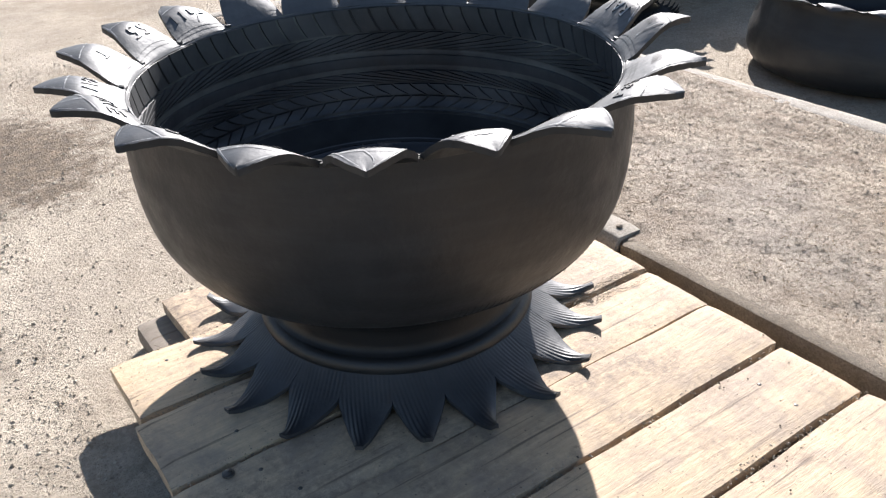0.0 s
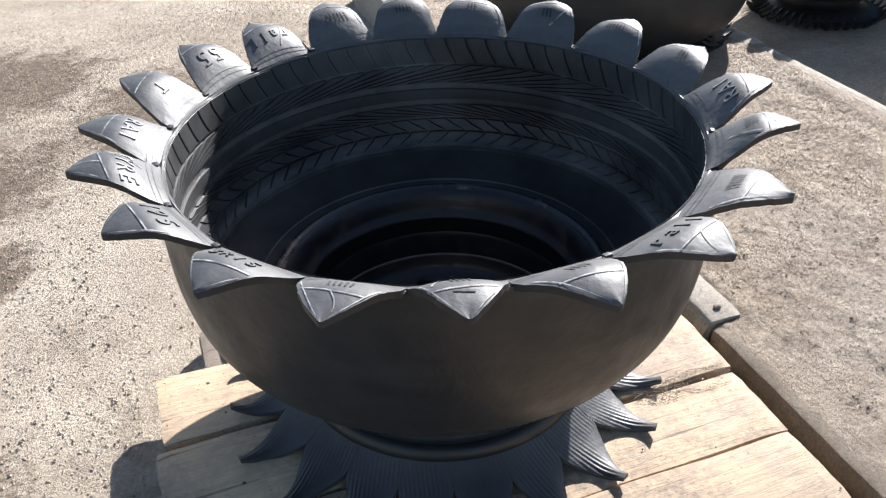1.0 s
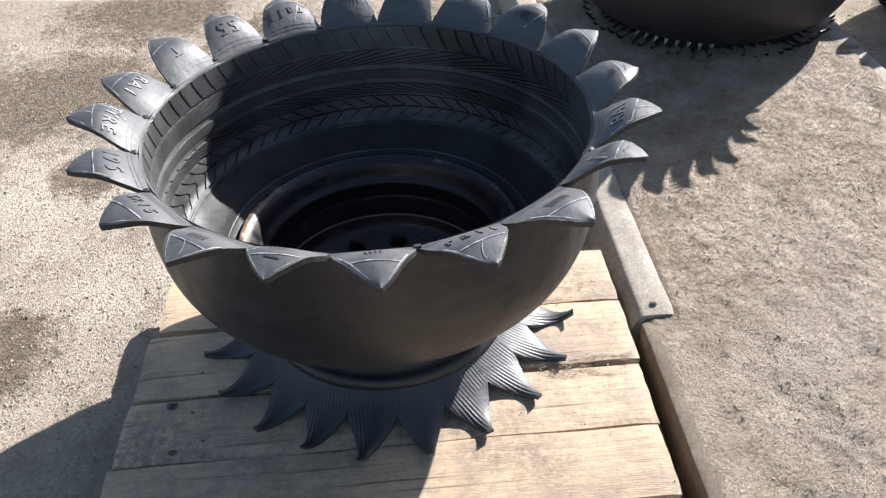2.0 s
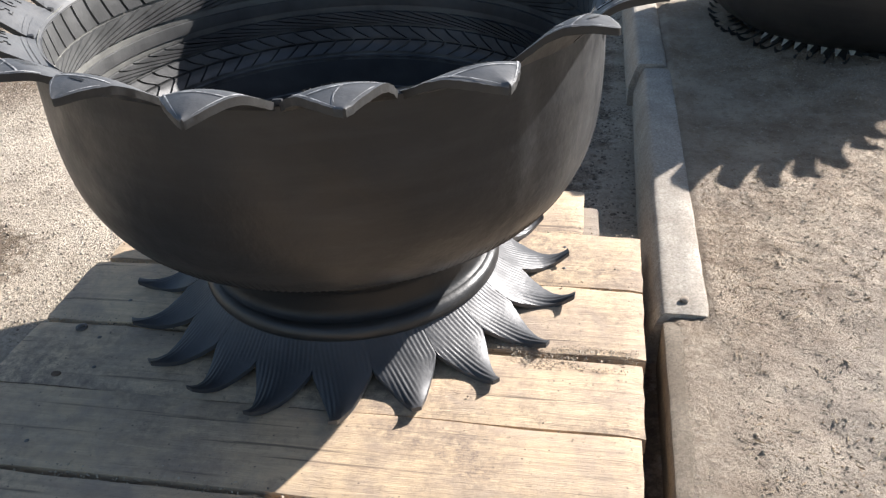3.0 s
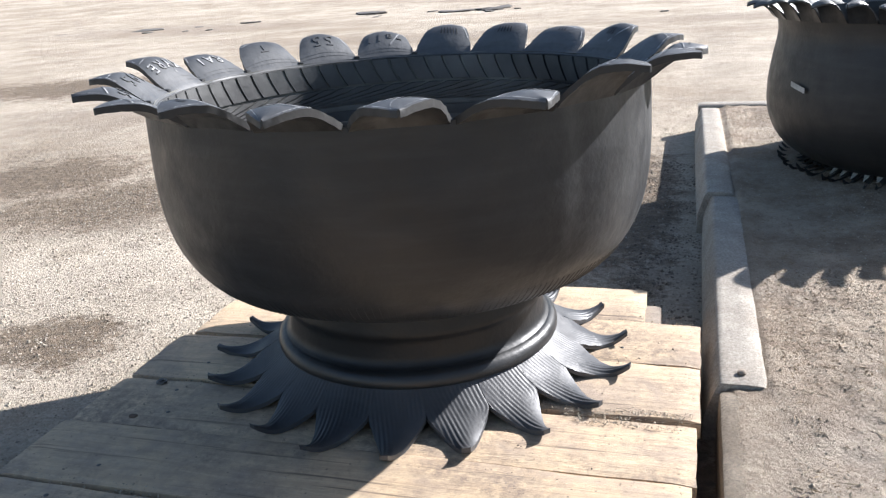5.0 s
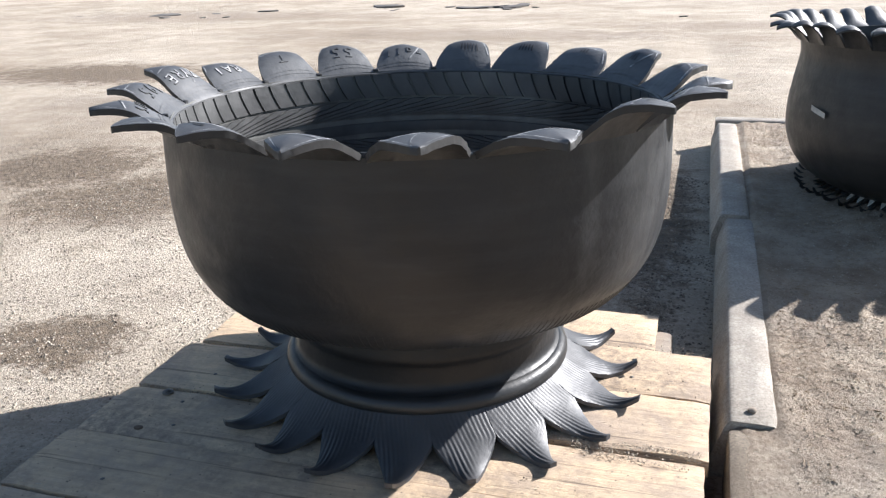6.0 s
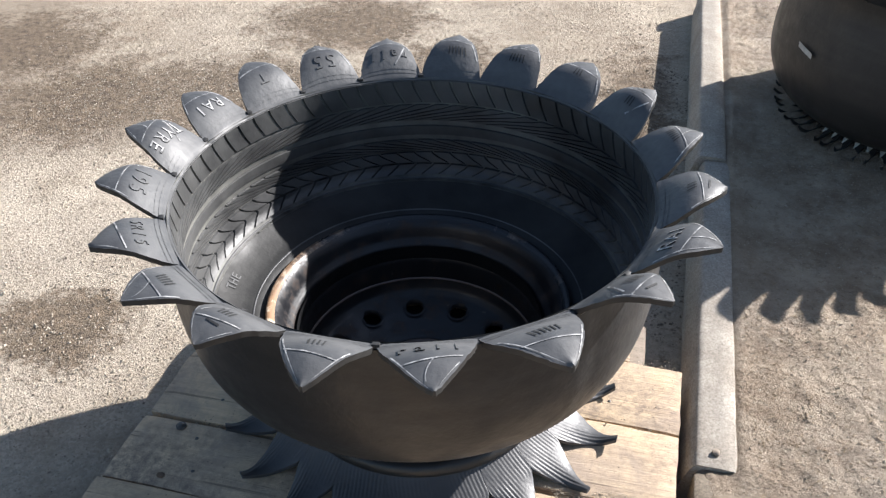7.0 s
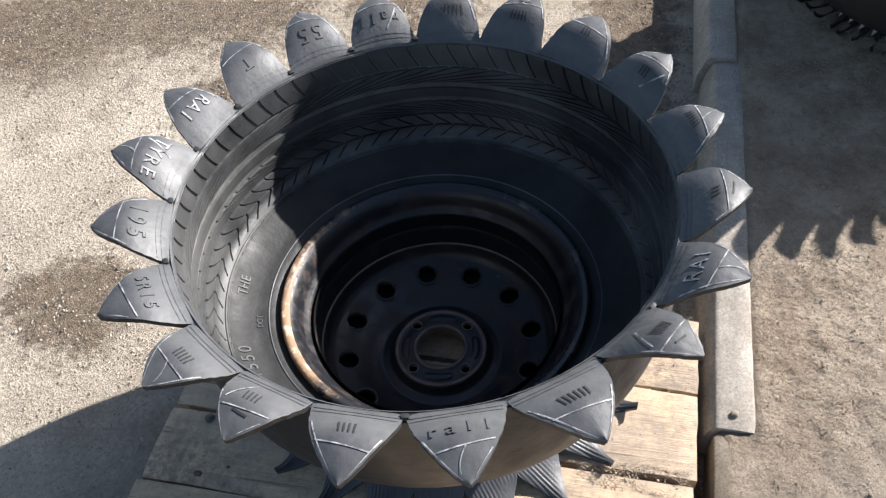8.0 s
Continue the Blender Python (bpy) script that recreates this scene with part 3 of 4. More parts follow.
        leaf.matrix_local = pose(0, 0, 0, 0, 0, mid)
        side = 1 if k % 2 else -1
        lines = [((0.10, -0.95), (0.10, 0.95)), ((0.15, -0.95), (0.15, 0.95)), ((0.62, -0.9 * side), (0.55, 0.9 * side))]
        if k % 3 == 0:
            lines.append(((0.58, 0.1 * side), (0.88, -0.5 * side)))
        for n, q in enumerate(lines):
            part("moulded_line", mesh_of("moulded_line", *p.strip(q, 0.0006 if n < 2 else 0.0008), RUBBER_PETAL if n < 2 else SCUFF), leaf)
        worn = [((0.45, -0.95 * side), (0.95, -0.85 * side))]
        worn.append(((0.30 + 0.35 * (k % 2), 0.93 * side), (0.94, 0.7 * side)))
        if k % 4 == 1:
            worn.append(((0.20, -0.2 * side), (0.52, -0.75 * side)))
        for q in worn:
            part("scuffed_edge", mesh_of("scuffed_edge", *p.strip(q, 0.0010), EDGE_WEAR), leaf, "rubbed white edge")
        if k in WORDS:
            body, size, white = WORDS[k]
            for v, f, mi in p.word(body, size):
                me = mesh_of("letter", v, f, (SCUFF if white else RUBBER_PETAL, RUBBER_CUT), False)
                me.polygons.foreach_set("material_index", mi)
                part("letter", me, leaf, "white moulded letter" if white else "")
        else:
            mark = random.Random(k)
            row, first, count = mark.uniform(0.28, 0.42), mark.uniform(-0.55, -0.1), mark.randint(3, 6)
            for q in range(count):
                u = first + 0.13 * q
                bar = p.strip(((row, u), (row + 0.13, u + 0.04)), 0.0011)
                part("moulded_bar", mesh_of("moulded_bar", *bar, RUBBER_CUT), leaf)
            if k % 2:
                part("moulded_bar", mesh_of("moulded_bar", *p.strip(((row + 0.32, -0.3), (row + 0.34, 0.35)), 0.0014), RUBBER_CUT), leaf)
        # stub of rubber left standing in the notch
        a = radians(first)
        bm = box_verts(0.006, 0.008, 0.006, 0.0015)
        stub = part("notch_stub", bm_mesh("notch_stub", bm, RUBBER_CUT), ob)
        stub.matrix_local = pose((NOTCH_R - 0.005) * math.cos(a), (NOTCH_R - 0.005) * math.sin(a), NOTCH_Z + 0.001, 0, rnd.uniform(-12, 12), math.degrees(a))
    # the wheel
    flange = smooth_line([(0.1868, 0.2362), (0.1895, 0.2387), (0.1930, 0.2402), (0.1965, 0.2398), (0.1985, 0.2370), (0.1985, 0.231), (0.196, 0.226)], 4)
    barrel = smooth_line([(0.1872, 0.2364), (0.1835, 0.2328), (0.1797, 0.2270), (0.1770, 0.2200), (0.1745, 0.2130), (0.1705, 0.2075), (0.1665, 0.202), (0.1650, 0.192), (0.1655, 0.186), (0.1625, 0.178), (0.1615, 0.165), (0.1612, 0.150), (0.1610, 0.136)], 4)
    wheel = part("wheel", mesh_of("wheel", *revolve(barrel, 128), STEEL), ob, "black painted steel wheel, rusting")
    step = revolve([(0.1612, 0.1475), (0.1592, 0.1462), (0.1590, 0.1448), (0.1600, 0.1440)], 96)
    part("weld_bead", mesh_of("weld_bead", *step, HUB), wheel, "rust-tinged weld where disc meets rim")
    # added ring, hides the lit planks so that the vents look dark
    back = revolve([(0.160, 0.092), (0.120, 0.086), (0.075, 0.085), (0.060, 0.090), (0.040, 0.092)], 64)
    part("foot_floor", mesh_of("foot_floor", *back, RUBBER_NECK), ob, "dark ring added under the wheel disc to blacken its vents")
    part("flange", mesh_of("flange", *revolve(flange, 128), FLANGE), wheel, "rust-stained rim flange")
    sheet, vents, bolts = wheel_disc()
    disc = part("disc", sharp(mesh_of("disc", *sheet, STEEL), 60), wheel, "black wheel disc with round vents and bolt holes")
    for q in vents:
        part("vent_lip", mesh_of("vent_lip", *q, STEEL), wheel)
    for q in bolts:
        part("bolt_hole_lip", mesh_of("bolt_hole_lip", [(x, y, z + 0.0008) for x, y, z in q[0]], q[1], HUB), wheel, "worn bolt hole lip")
    rim = revolve([(0.0580, 0.1072), (0.0600, 0.1094), (0.0622, 0.1098), (0.0643, 0.1088), (0.0652, 0.1040), (0.0658, 0.099)], 96)
    part("hub_edge", sharp(mesh_of("hub_edge", *rim, HUB), 40), wheel, "rusty raised edge of the hub plate")
    hub = revolve([(0.0330, 0.094), (0.0335, 0.1090), (0.0350, 0.1106), (0.0372, 0.1102), (0.0385, 0.1084)], 64)
    part("hub_lip", mesh_of("hub_lip", *hub, HUB), wheel, "worn lip of the hub hole")
    for q in range(4):
        v, f = [], []
        for i in range(15):
            a = radians(53 + 90 * q + 45 - 24 + 48 * i / 14)
            e = math.sqrt(max(0.0, 1 - (abs(i - 7) / 7) ** 4))
            for dr, dz in ((-1.0, 0.0), (-0.75, 0.0022), (0, 0.0028), (0.75, 0.0022), (1.0, 0.0)):
                r = 0.0495 + dr * 0.0062 * e
                v.append((r * math.cos(a), r * math.sin(a), 0.1078 + dz * e))
        f = [(5 * i + c, 5 * i + c + 5, 5 * i + c + 6, 5 * i + c + 1) for i in range(14) for c in range(4)]
        part("hub_pad", mesh_of("hub_pad", v, f, STEEL), wheel, "raised pad between bolt holes")
    neck = smooth_line([(0.162, 0.205), (0.1635, 0.185), (0.166, 0.168), (0.1670, 0.158), (0.1640, 0.149), (0.1640, 0.135), (0.1648, 0.128), (0.1672, 0.1225), (0.1712, 0.1187)], 5)
    bead = smooth_line([(0.1705, 0.1190), (0.1740, 0.1180), (0.1780, 0.1152), (0.1808, 0.1105), (0.1818, 0.1055), (0.1808, 0.1015), (0.1780, 0.0995), (0.172, 0.0985), (0.168, 0.097)], 5)
    part("bead", mesh_of("bead", *revolve(bead, 128), RUBBER_BEAD), ob, "shiny rubber bead round the foot")
    part("neck", mesh_of("neck", *revolve(neck, 128), RUBBER_NECK), ob, "glossy black neck above the foot")
    skirt = part("skirt", mesh_of("skirt", *revolve([(0.160, 0.098), (0.170, 0.1005), (0.1795, 0.0992), (0.1795, 0.0937), (0.170, 0.094), (0.160, 0.092)], 144, True), RUBBER_SKIRT), ob, "ribbed rubber skirt cut into thorns")
    for k, tip in enumerate(SPIKE_TIPS):
        part("spike", spike_mesh(50 + k, SPIKE_NOTCHES[k], SPIKE_NOTCHES[k + 1] if k < 18 else SPIKE_NOTCHES[0] + 360, tip), skirt)
    return ob


def inner_z(r):
    pts = sorted(INNER)
    return float(np.interp(r, [p[0] for p in pts[:6]], [p[1] for p in pts[:6]]))


def wall_word(body, size, degrees, r0):
    """Letters lying on the lower inner wall, feet towards the axis."""
    v, f = letters(body, size)
    out = []
    for x, y, _ in v:
        r = r0 + y
        a = radians(degrees) - x / r0
        out.append((r * math.cos(a), r * math.sin(a), inner_z(r) + 0.0022))
    return out, f


def far_planter(label, m, bowl_line, petals, reach, seed, thorns=0, thorn_r=(0.24, 0.315), lift=0.045):
    """Another planter of the same make: plain bowl on bowl_line of (r, z), folded petals, and a base of thin thorns."""
    ob = thing("tyre_planter", label, "planter", m)
    rnd = random.Random(seed)
    outer = smooth_line(bowl_line, 5)
    rim_r, rim_z = bowl_line[-1]
    inner = smooth_line([(rim_r - 0.009, rim_z), (rim_r - 0.012, rim_z - 0.03), (rim_r - 0.004, rim_z - 0.10), (rim_r - 0.03, rim_z * 0.35), (rim_r - 0.10, rim_z * 0.30), (0.10, rim_z * 0.28)], 4)
    part("bowl", sharp(mesh_of("bowl", *revolve(outer + inner, 120, False, 0.012, seed), RUBBER_FAR), 50), ob, "smooth black rubber bowl, dusty")
    for k in range(petals):
        p = Petal(rnd, length=reach, half=rim_r * math.pi / petals * 0.985, lift=lift, droop=0.008, r0=rim_r - 0.005, z0=rim_z, crown=0.005, step=180 / petals)
        part("petal", p.mesh("petal", (RUBBER_PETAL, RUBBER_CUT, RUBBER_OUT), 7, 6, 0.0045), ob).matrix_local = pose(0, 0, 0, 0, 0, 360 / petals * k)
    if thorns:
        a, b = thorn_r
        foot = revolve(smooth_line([(a - 0.09, 0.10), (a - 0.05, 0.05), (a - 0.02, 0.038), (a, 0.028), (a, 0.020), (a - 0.08, 0.02)], 4), 96)
        part("foot", mesh_of("foot", *foot, RUBBER_FAR), ob, "black ribbed foot")
    for k in range(thorns):
        v, f = [], []
        w = math.pi / thorns * 1.0
        turn = rnd.uniform(0.01, 0.03)
        up = rnd.uniform(0.016, 0.030)
        for i in range(7):
            s = i / 6
            for u in (-1, 1):
                for h in (0, 1):
                    t = u * w * 0.82 * (1 - s) ** 1.1 + turn * s * s * 3
                    q = thorn_r[0] - 0.004 + (thorn_r[1] - thorn_r[0]) * s
                    v.append((q * math.cos(t), q * math.sin(t), 0.026 - 0.024 * math.sin(s * 2.0) + up * s ** 3 + 0.007 * h + 0.006 * u * (1 - s)))
        for i in range(6):
            c = 4 * i
            for x, y in ((0, 2), (2, 3), (3, 1), (1, 0)):
                f.append((c + x, c + y, c + 4 + y, c + 4 + x))
        f.append((24, 26, 27, 25))
        part("spike", sharp(mesh_of("spike", v, f, RUBBER_FAR), 40), ob).matrix_local = pose(0, 0, 0, 0, 0, 360 / thorns * k)
    return ob


# ---- ground, bed and kerbs ----
def ground_sheet():
    def axis(c):
        t = np.linspace(-1, 1, 191)
        return c + 0.9 * np.sinh(t * 7.2) / math.sinh(1.0) * 1.0
    xs, ys = axis(-0.5), axis(0.2)
    v, f = [], []
    for y in ys:
        for x in xs:
            d = math.hypot(x, y)
            z = 0.0
            if d < 6:
                z = 0.007 * noise.noise(Vector((x * 2.1, y * 2.1, 0))) + 0.0035 * noise.noise(Vector((x * 9, y * 9, 3)))
                z -= 0.012 * math.exp(-((x - 0.33) / 0.12) ** 2)
            z += 0.022 * max(0.0, d - 9.0)
            v.append((x, y, z - 0.003))
    k = len(xs)
    for i in range(len(ys) - 1):
        for j in range(k - 1):
            a = i * k + j
            f.append((a, a + 1, a + k + 1, a + k))
    tagged(new("ground", mesh_of("ground", v, f, GROUND)), "dusty pale gravel-strewn asphalt with brown soil patches", "ground", kind="structure")


KERB_Z = 0.066
BED_X0, BED_X1, BED_Y0, BED_Y1 = 0.395, 1.09, -2.2, 1.80


def bed_z(x, y):
    z = 0.062 + 0.010 * min(1.5, max(0, y)) + 0.009 * noise.noise(Vector((x * 3, y * 3, 5))) + 0.005 * noise.noise(Vector((x * 14, y * 14, 1))) + 0.0035 * noise.noise(Vector((x * 38, y * 38, 2))) + 0.0018 * noise.noise(Vector((x * 95, y * 95, 4)))
    edge = math.exp(-((x - 0.42) / 0.04) ** 2)
    rest = min(1.0, max(0.0, (x - 1.03) / 0.03))
    z = z * (1 - rest) + rest * (0.0665 + 0.008 * max(0, y) + 0.001 * noise.noise(Vector((x * 60, y * 60, 6))))
    low = 0.0632
    high = 0.0610 + 0.006 * max(0, y) + 0.0088 * min(1.0, max(0.0, (x - 0.428) / 0.012)) + 0.0012 * noise.noise(Vector((x * 45, y * 45, 3)))
    k = min(1.0, max(0.0, (y + 0.060) / 0.03))
    k = k * k * (3 - 2 * k)
    return z * (1 - edge) + edge * (low + (high - low) * k + 0.0018 * noise.noise(Vector((x * 120, y * 120, 7))))


def bed_sheet():
    nx, ny = 120, 600
    v, f = [], []
    for i in range(ny + 1):
        y = BED_Y0 + (BED_Y1 - BED_Y0) * i / ny
        for j in range(nx + 1):
            x0 = BED_X0 if y > -0.04 else 0.3845 + 0.003 * noise.noise(Vector((y * 25, 2, 2))) + 0.002 * noise.noise(Vector((y * 90, 5, 2)))
            x = x0 + (BED_X1 - x0) * j / nx
            z = bed_z(x, y)
            if y < -0.04 and j < 3:
                z -= (0.010, 0.004, 0.001)[j]
            v.append((x, y, z))
    k = nx + 1
    for i in range(ny):
        for j in range(nx):
            a = i * k + j
            f.append((a, a + 1, a + k + 1, a + k))
    tagged(new("planting_bed", mesh_of("planting_bed", v, f, BED)), "raised bed of dry sandy soil with straw bits", "ground", kind="structure")


def kerb_stone(kerb, x0, x1, y0, y1, top, depth=0.16, seed=0, batter=0.017, mat=None):
    """A worn concrete kerb stone, its length along y unless it is wider in x."""
    rnd = random.Random(seed)
    along_y = (y1 - y0) > (x1 - x0)
    L = (y1 - y0) if along_y else (x1 - x0)
    W = (x1 - x0) if along_y else (y1 - y0)
    sec = [(-W / 2, -depth), (-W / 2 + 0.001, -0.050), (-W / 2 + batter * 0.75, -0.010), (-W / 2 + batter, -0.002), (-W / 2 + batter + 0.004, 0), (-W / 8, 0), (W / 6, 0), (W / 2 - 0.006, -0.001), (W / 2, -0.007), (W / 2, -depth)]
    n = max(4, int(L / 0.012))
    v, f, k = [], [], len(sec)
    for i in range(n + 1):
        t = -L / 2 + L * i / n
        e = min(i, n - i)
        drop = (0.0028, 0.0006)[min(e, 1)] if e < 2 else 0
        for a, b in sec:
            q = noise.noise(Vector((t * 18 + seed * 7, a * 40, b * 30))) * 0.0007 + noise.noise(Vector((t * 60, a * 90, seed))) * 0.0006
            aa, bb = a + q, b + q * 0.5 - (drop if b > -0.05 else 0)
            v.append((aa, t, bb) if along_y else (t, -aa, bb))
    for i in range(n):
        for j in range(k - 1):
            f.append((i * k + j, (i + 1) * k + j, (i + 1) * k + j + 1, i * k + j + 1))
    f.append(tuple(range(k)))
    f.append(tuple(n * k + j for j in reversed(range(k))))
    me = mesh_of("kerb_stone", v, f, mat or CONCRETE)
    ob = part("kerb_stone", sharp(me, 50), kerb)
    ob.matrix_local = pose((x0 + x1) / 2, (y0 + y1) / 2, top, 0, 0, rnd.uniform(-0.4, 0.4))
    return ob


def kerbs():
    near = tagged(new("kerb_1"), "worn concrete kerb between the pallet and the bed", "kerb", kind="structure")
    kerb_stone(near, 0.366, 0.438, -0.035, 0.765, KERB_Z + 0.004, seed=1)
    kerb_stone(near, 0.354, 0.426, 0.772, 1.74, KERB_Z + 0.010, seed=2)
    kerb_stone(near, 0.377, 0.450, -1.04, -0.042, KERB_Z - 0.0035, seed=3, batter=0.003, mat=CONCRETE_SOILED_SHADED)
    kerb_stone(near, 0.377, 0.450, -2.2, -1.05, KERB_Z - 0.0045, seed=4, batter=0.003, mat=CONCRETE_SOILED_SHADED)
    end = tagged(new("kerb_2"), "pale concrete kerb closing the end of the bed", "kerb", kind="structure")
    kerb_stone(end, 0.36, 1.14, 1.75, 1.82, KERB_Z + 0.016, seed=5)
    far = tagged(new("kerb_3"), "concrete kerb along the other side of the bed", "kerb", kind="structure")
    for i, (a, b) in enumerate(((-2.2, -1.2), (-1.19, -0.2), (-0.19, 0.80), (0.81, 1.745))):
        kerb_stone(far, 1.066, 1.128, a, b, KERB_Z + 0.002 + 0.008 * max(0, a), seed=6 + i, batter=0.004)


# ---- pallet ----
PLANKS = (  # x0, x1, y0, y1, thickness shift, turn
    (-0.245, 0.284, 0.150, 0.272, -0.004, 0.5), (-0.354, 0.361, 0.022, 0.146, 0.0, -0.3), (-0.363, 0.360, -0.113, 0.013, 0.001, 0.2), (-0.368, 0.356, -0.230, -0.121, -0.001, 0.0),
    (-0.371, 0.352, -0.344, -0.2335, 0.001, 0.1), (-0.372, 0.347, -0.460, -0.352, 0.0, -0.2), (-0.374, 0.350, -0.575, -0.470, -0.001, 0.1), (-0.372, 0.348, -0.690, -0.583, 0.0, 0.2),
    (-0.370, 0.352, -0.812, -0.699, 0.001, -0.1), (-0.372, 0.350, -0.930, -0.820, 0.0, 0.1))
PLANK_TOP, PLANK_T = 0.0605, 0.024


def plank_mesh(L, W, seed):
    """A sawn plank with worn, slightly wavy edges and split ends."""
    rnd = random.Random(seed)
    nx, ny = 44, 6
    v, f = [], []
    rb = 0.0035
    for side in (1, 0):
        for i in range(nx + 1):
            x = -L / 2 + L * i / nx
            for j in range(ny + 1):
                t = -1 + 2 * j / ny
                y = t * W / 2 + (0.0022 * noise.noise(Vector((x * 9, t, seed * 3.1))) if j in (0, ny) else 0)
                z = 0.0 if side else -PLANK_T
                if side:
                    z += 0.0014 * noise.noise(Vector((x * 5, y * 14, seed)))
                    if j in (0, ny):
                        z -= rb * (0.7 + 0.6 * noise.noise(Vector((x * 14, t * 5, seed))))
                    if i in (0, nx):
                        z -= rb * 0.6
                xx = x + (0.002 * noise.noise(Vector((y * 60, x, seed))) if i in (0, nx) else 0)
                v.append((xx, y, z))
    k, half = ny + 1, (nx + 1) * (ny + 1)
    for i in range(nx):
        for j in range(ny):
            a = i * k + j
            f.append((a, a + k, a + k + 1, a + 1))
            f.append((half + a, half + a + 1, half + a + k + 1, half + a + k))
    rim = [i * k for i in range(nx + 1)] + [nx * k + j for j in range(1, ny + 1)] + [i * k + ny for i in range(nx - 1, -1, -1)] + [j for j in range(ny - 1, 0, -1)]
    for a, b in zip(rim, rim[1:] + rim[:1]):
        f.append((a, half + a, half + b, b))
    return sharp(mesh_of("plank", v, f, WOOD), 50)


def pallet():
    ob = thing("pallet", "pale pine pallet of rough planks lying on the asphalt", "pallet", pose(0, 0, 0))
    rnd = random.Random(9)
    for n, (x0, x1, y0, y1, dz, turn) in enumerate(PLANKS):
        p = part("plank", plank_mesh(x1 - x0, y1 - y0, n), ob)
        p.matrix_local = pose((x0 + x1) / 2, (y0 + y1) / 2, PLANK_TOP + dz, 0, 0, turn)
        for bx in (-0.27, 0.28):
            for q in (0.28, 0.72):
                if not x0 + 0.02 < bx < x1 - 0.02 or rnd.random() < 0.4:
                    continue
                v, f = revolve([(0.0, 0.0004), (0.0016, 0.0003), (0.0026, -0.0001), (0.0028, -0.004)], 10)
                nail = part("nail", mesh_of("nail", v, f, NAIL), p)
                nail.matrix_local = pose(bx - (x0 + x1) / 2 + rnd.uniform(-0.02, 0.02), (y1 - y0) * (q - 0.5) + rnd.uniform(-0.012, 0.012), 0.0002)
        if n == 3:
            v, f = revolve([(0.0, 0.0), (0.003, 0.0002), (0.0050, 0.0001), (0.0053, -0.003)], 18, wob=0.25, seed=3)
            part("knot", mesh_of("knot", [(q[0] * 1.25, q[1] * 0.8, q[2]) for q in v], f, KNOT), p, "dark knot in the plank").matrix_local = pose(-0.285, -0.0375, 0.0006)
    for bx in (-0.262, 0.0, 0.278):
        b = part("runner", bm_mesh("runner", box_verts(0.060, 1.18, 0.036, 0.012), WOOD_GREY), ob, "grey weathered runner")
        b.matrix_local = pose(bx, -0.325, PLANK_TOP - PLANK_T - 0.0185)
    return ob


def scatter(name, label, category, count, area, mat, size, height, seed, kind="pebble", skip=None):
    """Many small loose bits as one mesh; area gives the rectangle, height the ground's z at (x, y)."""
    rng = np.random.default_rng(seed)
    v, f = [], []
    shape = np.array([(1, 0, 0), (0, 1, 0), (-1, 0, 0), (0, -1, 0), (0, 0, 1), (0, 0, -1)], float)
    tri = ((0, 1, 4), (1, 2, 4), (2, 3, 4), (3, 0, 4), (1, 0, 5), (2, 1, 5), (3, 2, 5), (0, 3, 5))
    for _ in range(count):
        x, y = rng.uniform(area[0], area[1]), rng.uniform(area[2], area[3])
        if skip and skip(x, y):
            continue
        s = size[0] * (size[1] / size[0]) ** (rng.random() ** 2.2)
        if kind == "pebble":
            p = shape * rng.uniform(0.6, 1.1, (6, 1)) * s * np.array((1, rng.uniform(0.6, 1), rng.uniform(0.45, 0.8)))
            lift = s * 0.25
        else:
            p = shape * np.array((s, 0.0007, 0.0006)) + np.array([(0, rng.uniform(-0.1, 0.1) * s, 0) if i > 3 else (0, 0, 0) for i in range(6)])
            lift = 0.0012
        a = rng.uniform(0, 6.283)
        c, q = math.cos(a), math.sin(a)
        z = height(x, y) + lift
        o = len(v)
        v += [(x + c * px - q * py, y + q * px + c * py, z + pz) for px, py, pz in p]
        f += [(i + o, j + o, k + o) for i, j, k in tri]
    return tagged(new(name, mesh_of(name, v, f, mat, False)), label, category, kind="stuff")


def on_pallet(x, y):
    return -0.385 < x < 0.366 and -0.94 < y < 0.28


def in_bed(x, y):
    return 0.36 < x < 1.14 and y < 1.83


def flat(x, y):
    return 0.007 * noise.noise(Vector((x * 2.1, y * 2.1, 0))) + 0.0035 * noise.noise(Vector((x * 9, y * 9, 3))) - 0.003 - 0.012 * math.exp(-((x - 0.33) / 0.12) ** 2)


ground_sheet()
bed_sheet()
kerbs()
main_planter()
pallet()

# ---- small things on the pallet, the kerb and the yard ----
screw = thing("screw", "rusty screw with a washer in a pallet plank", "screw", pose(-0.306, -0.131, PLANK_TOP - 0.001))
part("washer", sharp(mesh_of("washer", *revolve([(0.0045, 0.0005), (0.0048, 0.0026), (0.0068, 0.0022), (0.0072, 0.0004)], 24), NAIL), 40), screw)
part("head", sharp(mesh_of("head", *revolve([(0.0, 0.0052), (0.0030, 0.0050), (0.0045, 0.0036), (0.0046, 0.0020)], 16), NAIL), 40), screw)
bm = bmesh.new()
bmesh.ops.create_icosphere(bm, subdivisions=2, radius=0.0055)
for q in bm.verts:
    q.co *= 1 + 0.25 * noise.noise(q.co * 300)
    q.co.z *= 0.6
stone = new("pebble", bm_mesh("pebble", bm, GRIT))
stone.location = (0.407, -0.013, KERB_Z + 0.006)
tagged(stone, "small dark stone lying on the kerb", "stone")


